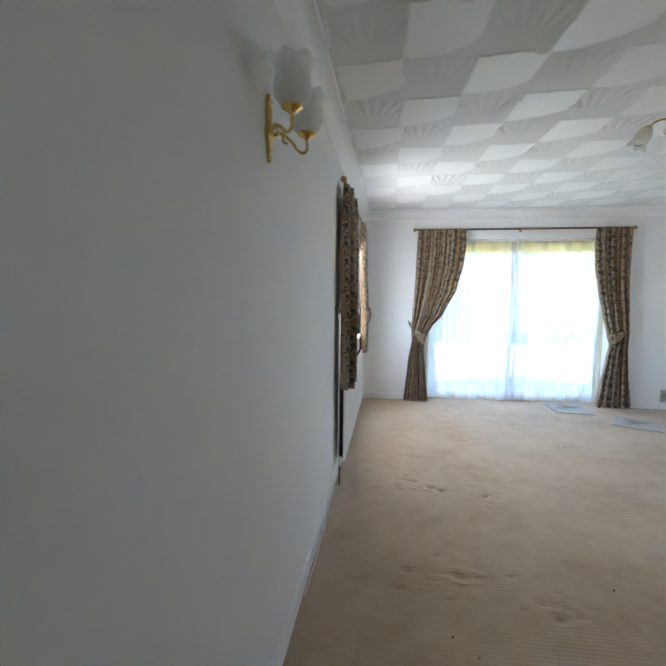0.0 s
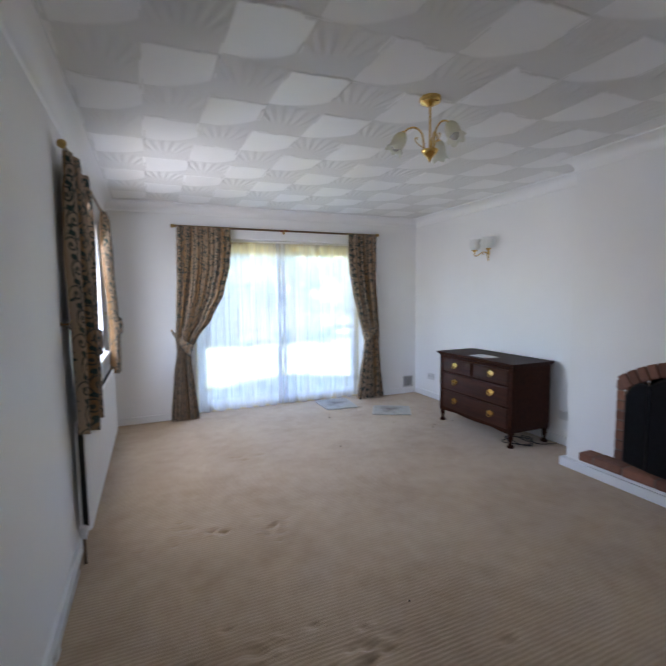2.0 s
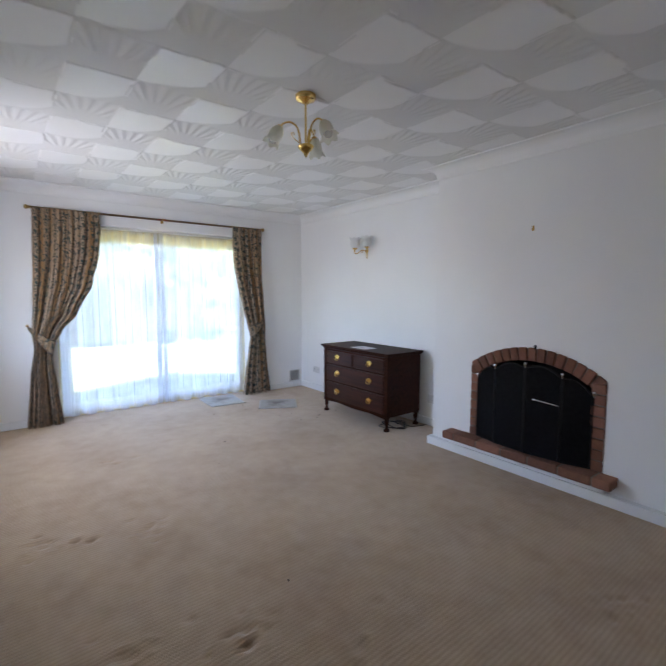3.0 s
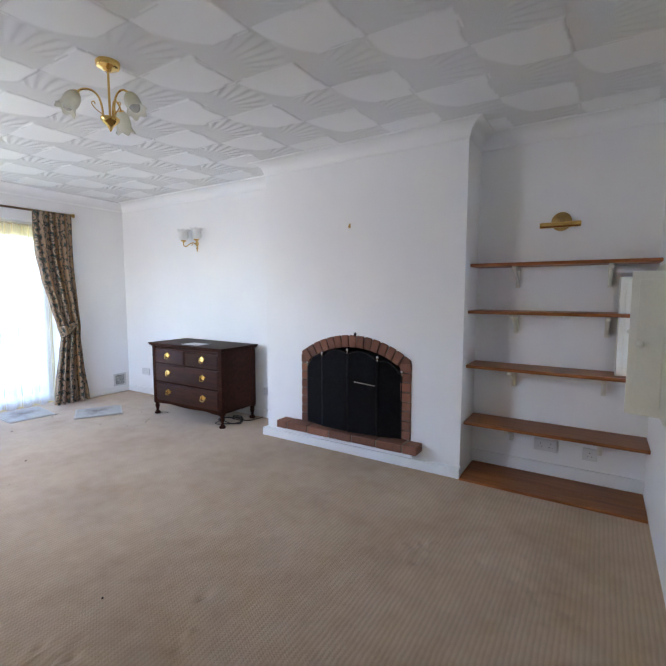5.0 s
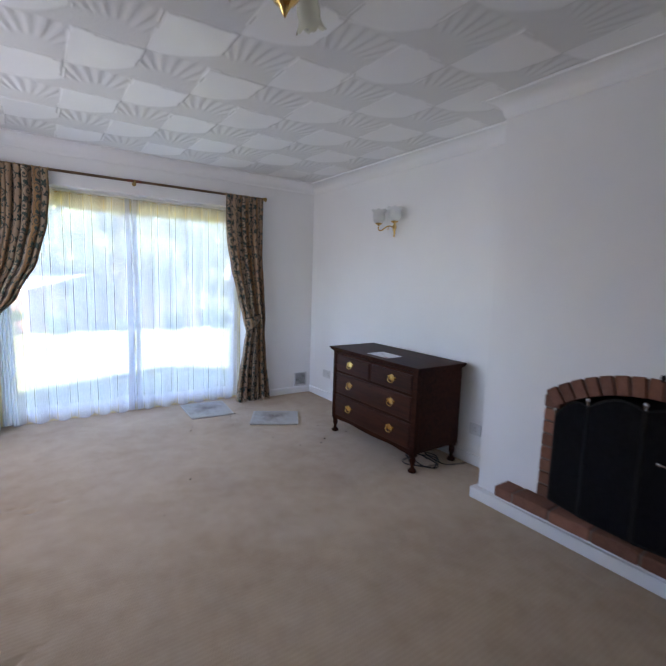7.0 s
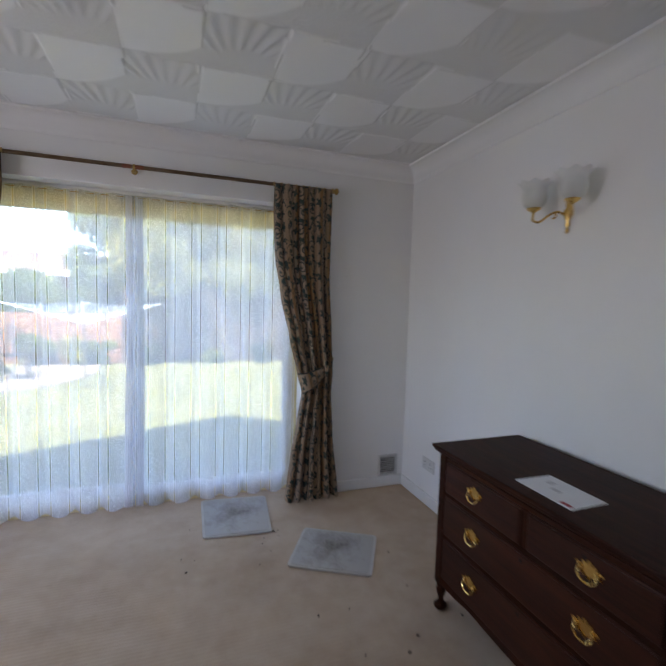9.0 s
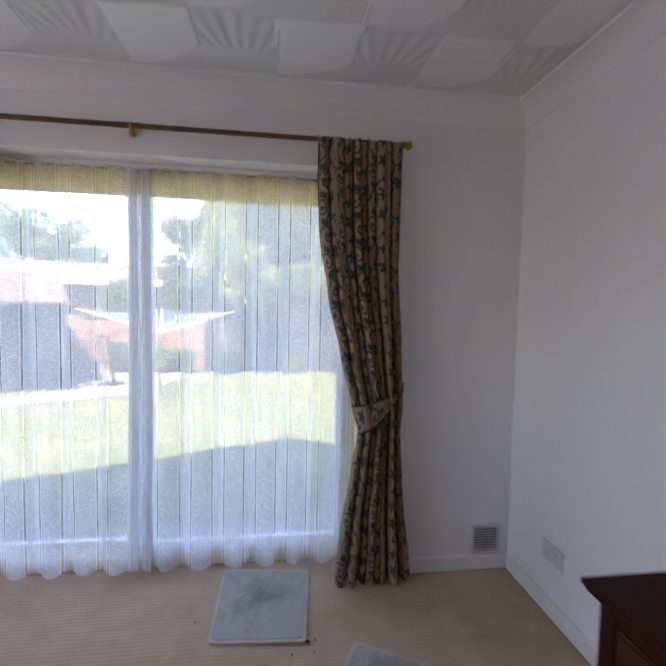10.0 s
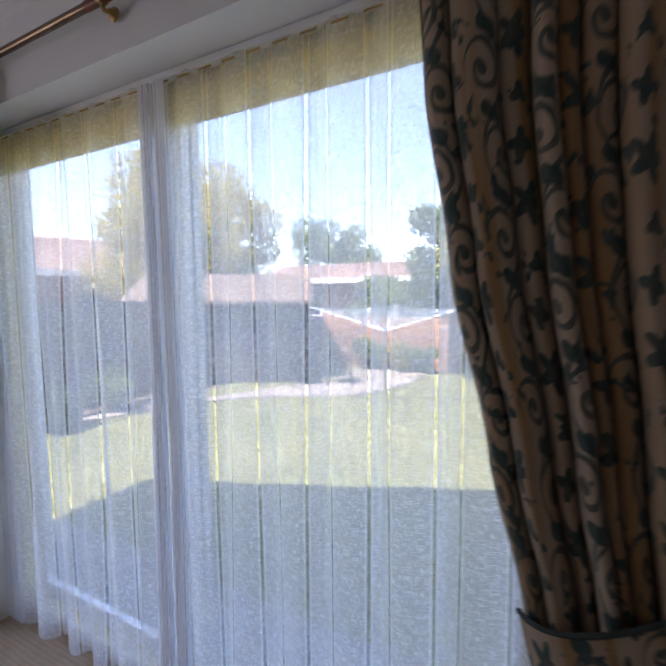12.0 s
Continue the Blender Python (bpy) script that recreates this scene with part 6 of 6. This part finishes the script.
tree("leafy green tree overhanging the back fence", 2.6, 14.9, 4.9, 1.8, 1.4, LEAFM, 1, 38000, 0.06, 44, 0.42)
tree("leafy green tree overhanging the back fence", 4.9, 14.6, 5.2, 1.8, 1.5, LEAFM, 2, 38000, 0.06, 44, 0.42)
tree("pale green hedge tree beyond the end of the fence", 7.3, 19.0, 3.4, 1.5, 0.8, LEAFM, 3, 16000, 0.06, 30, 0.12)
tree("pale green hedge tree beyond the end of the fence", 10.0, 19.6, 3.2, 1.6, 0.8, LEAFG, 12, 16000, 0.06, 30, 0.12)
tree("sunlit yellowish tree between the greener trees", 3.8, 15.6, 4.6, 1.5, 1.5, LEAFY, 10, 24000, 0.06, 34, 0.42)
tree("thin green tree behind the garden wall", 0.9, 16.4, 3.9, 1.3, 1.3, LEAFG, 4, 20000, 0.06, 30, 0.28)
tree("yellow-green tree behind the shed", -6.4, 14.2, 5.0, 2.2, 1.8, LEAFY, 5, 30000, 0.055, 40, 0.4)
tree("rounded green tree beyond the bungalow", -10.6, 31.9, 6.2, 3.0, 2.0, LEAFG, 6, 16000, 0.10, 34, 0.45)
tree("dark green tree beside the shed", -5.0, 13.4, 3.4, 1.1, 1.2, LEAFG, 7, 12000, 0.05, 22, 0.4)
tree("small leafy tree behind the garden wall", -1.5, 17.5, 2.0, 1.3, 0.7, LEAFG, 11, 14000, 0.055, 26, 0.25)
tree("green tree past the bungalow roof", 3.5, 33.0, 6.0, 3.0, 2.0, LEAFG, 8, 14000, 0.10, 30, 0.4)


def shrub(label, x, y, r, leafmat, seed, n=1400, size=0.045):
    rs = np.random.RandomState(seed)
    ob = thing("shrub", label, "shrub", "", "", (x, y, GZ))
    cs = [(x + rs.uniform(-r, r) * 0.7, y + rs.uniform(-r, r) * 0.5, GZ + r * rs.uniform(0.3, 1.3)) for _ in range(9)]
    co, f = foliage(rs, cs, [r * 0.45] * 9, n, size)
    me = bpy.data.meshes.new("leaves")
    me.from_pydata((co - np.array([x, y, GZ])).tolist(), [], f.tolist())
    me.materials.append(leafmat)
    o = new("leaves", me)
    o.parent = ob
    bm = bmesh.new()
    for c in cs[:5]:
        tube(bm, [(x, y, GZ - 0.04), c], 0.014, 5, 0.005)
    part("stems", bm, BARK, ob)
    return ob


for k, (x, y, r, lm) in enumerate(((-2.35, 8.1, 0.35, LEAFD), (-2.45, 9.0, 0.4, LEAFG), (-2.4, 9.9, 0.35, LEAFD), (0.5, 13.9, 0.35, LEAFG), (1.5, 13.85, 0.3, LEAFD), (3.0, 13.8, 0.22, LEAFG),
                                   (4.2, 13.75, 0.3, LEAFD), (5.6, 13.6, 0.4, LEAFG), (6.6, 12.6, 0.55, LEAFD), (-0.7, 13.8, 0.45, LEAFG), (0.05, 13.9, 0.4, LEAFM))):
    shrub("small leafy garden shrub in the border", x, y, r, lm, 40 + k)

# rotary clothes airer
AX, AY = 0.74, 11.1
air = thing("clothes_airer", "white rotary clothes airer with slack blue lines on the lawn", "clothes airer", "", "", (AX, AY, GZ))
part("pole", rod(bmesh.new(), (AX, AY, GZ - 0.05), (AX, AY, 0.96), 0.022), STEEL, air, "", True)
tips = []
for k in range(4):
    a = radians(12 + 90 * k)
    tip = Vector((AX + 1.18 * math.cos(a), AY + 1.18 * math.sin(a), 1.29))
    tips.append(tip)
    part("arm", rod(bmesh.new(), (AX, AY, 0.93), tip, 0.011, 8), GLOSS, air, "white arm", True)
    mid = Vector((AX, AY, 0.93)).lerp(tip, 0.32)
    part("strut", rod(bmesh.new(), (AX, AY, 0.955), mid, 0.009, 8), GLOSS, air, "white strut", True)
for q in (0.35, 0.48, 0.61, 0.74, 0.87, 0.98):
    ps = [Vector((AX, AY, 0.93)).lerp(t_, q) for t_ in tips]
    bm = bmesh.new()
    for i in range(4):
        e, f_ = ps[i], ps[(i + 1) % 4]
        tube(bm, [e.lerp(f_, w / 6) - Vector((0, 0, 0.05 * q * (1 - (w / 3 - 1) ** 2))) for w in range(7)], 0.0045, 5)
    part("line", bm, LINEBLUE, air, "pale blue washing line")
rp = random.Random(5)
peg = boxes((-0.006, 0.006, -0.006, 0.006, -0.06, 0.02))
peg_me = mesh_from("peg", peg, PLASTIC)
for k in range(16):
    i, q, w = rp.randrange(4), rp.choice((0.61, 0.74, 0.87, 0.98)), rp.uniform(0.1, 0.9)
    e = Vector((AX, AY, 0.93))
    p_ = e.lerp(tips[i], q).lerp(e.lerp(tips[(i + 1) % 4], q), w) - Vector((0, 0, 0.05 * q * (1 - (2 * w - 1) ** 2)))
    o = new("peg", peg_me)
    o.parent = air
    o.location = p_ - air.location


# ornate cast garden chairs
def garden_chair(x, y, turn):
    gc = thing("garden_chair", "dark ornate metal garden chair on the paving", "chair", "garden chairs", "", (0, 0, 0))
    for dx, dy in ((-0.2, -0.2), (0.2, -0.2), (-0.2, 0.2), (0.2, 0.2)):
        part("leg", tube(bmesh.new(), smooth_line([(dx * 1.12, dy * 1.12, 0), (dx * 0.92, dy * 0.92, 0.2), (dx, dy, 0.43)], 4), 0.014, 8), BLACK, gc, "", True)
    bm = lathe(bmesh.new(), [(0.0, 0.425), (0.22, 0.425), (0.235, 0.435), (0.235, 0.447), (0.22, 0.455), (0.0, 0.45)], Matrix(), 24)
    part("seat", bm, BLACK, gc, "", True)
    bm = tube(bmesh.new(), smooth_line([(-0.20, 0.2, 0.44), (-0.23, 0.24, 0.66), (-0.15, 0.26, 0.84), (0.0, 0.265, 0.90), (0.15, 0.26, 0.84), (0.23, 0.24, 0.66), (0.20, 0.2, 0.44)], 6), 0.014, 8)
    for k in range(5):
        px = -0.14 + k * 0.07
        tube(bm, smooth_line([(px, 0.21, 0.45), (px + 0.03 * (-1) ** k, 0.235, 0.6), (px - 0.02 * (-1) ** k, 0.25, 0.74), (px * 0.9, 0.26, 0.86)], 4), 0.008, 6)
    for cx, cz, r in ((-0.09, 0.62, 0.06), (0.09, 0.62, 0.06), (0.0, 0.75, 0.07)):
        tube(bm, [(cx + r * math.cos(q * 0.4), 0.245, cz + r * math.sin(q * 0.4)) for q in range(17)], 0.008, 6)
    part("backrest", bm, BLACK, gc, "openwork metal back", True)
    for sx in (-1, 1):
        part("armrest", tube(bmesh.new(), smooth_line([(sx * 0.22, 0.23, 0.66), (sx * 0.26, 0.02, 0.67), (sx * 0.24, -0.18, 0.62), (sx * 0.2, -0.2, 0.44)], 5), 0.012, 8), BLACK, gc, "", True)
    gc.matrix_basis = pose(x, y, GZ + 0.022, 0, 0, turn)
    return gc


garden_chair(-0.55, 12.15, 25)
garden_chair(-1.15, 11.75, -40)
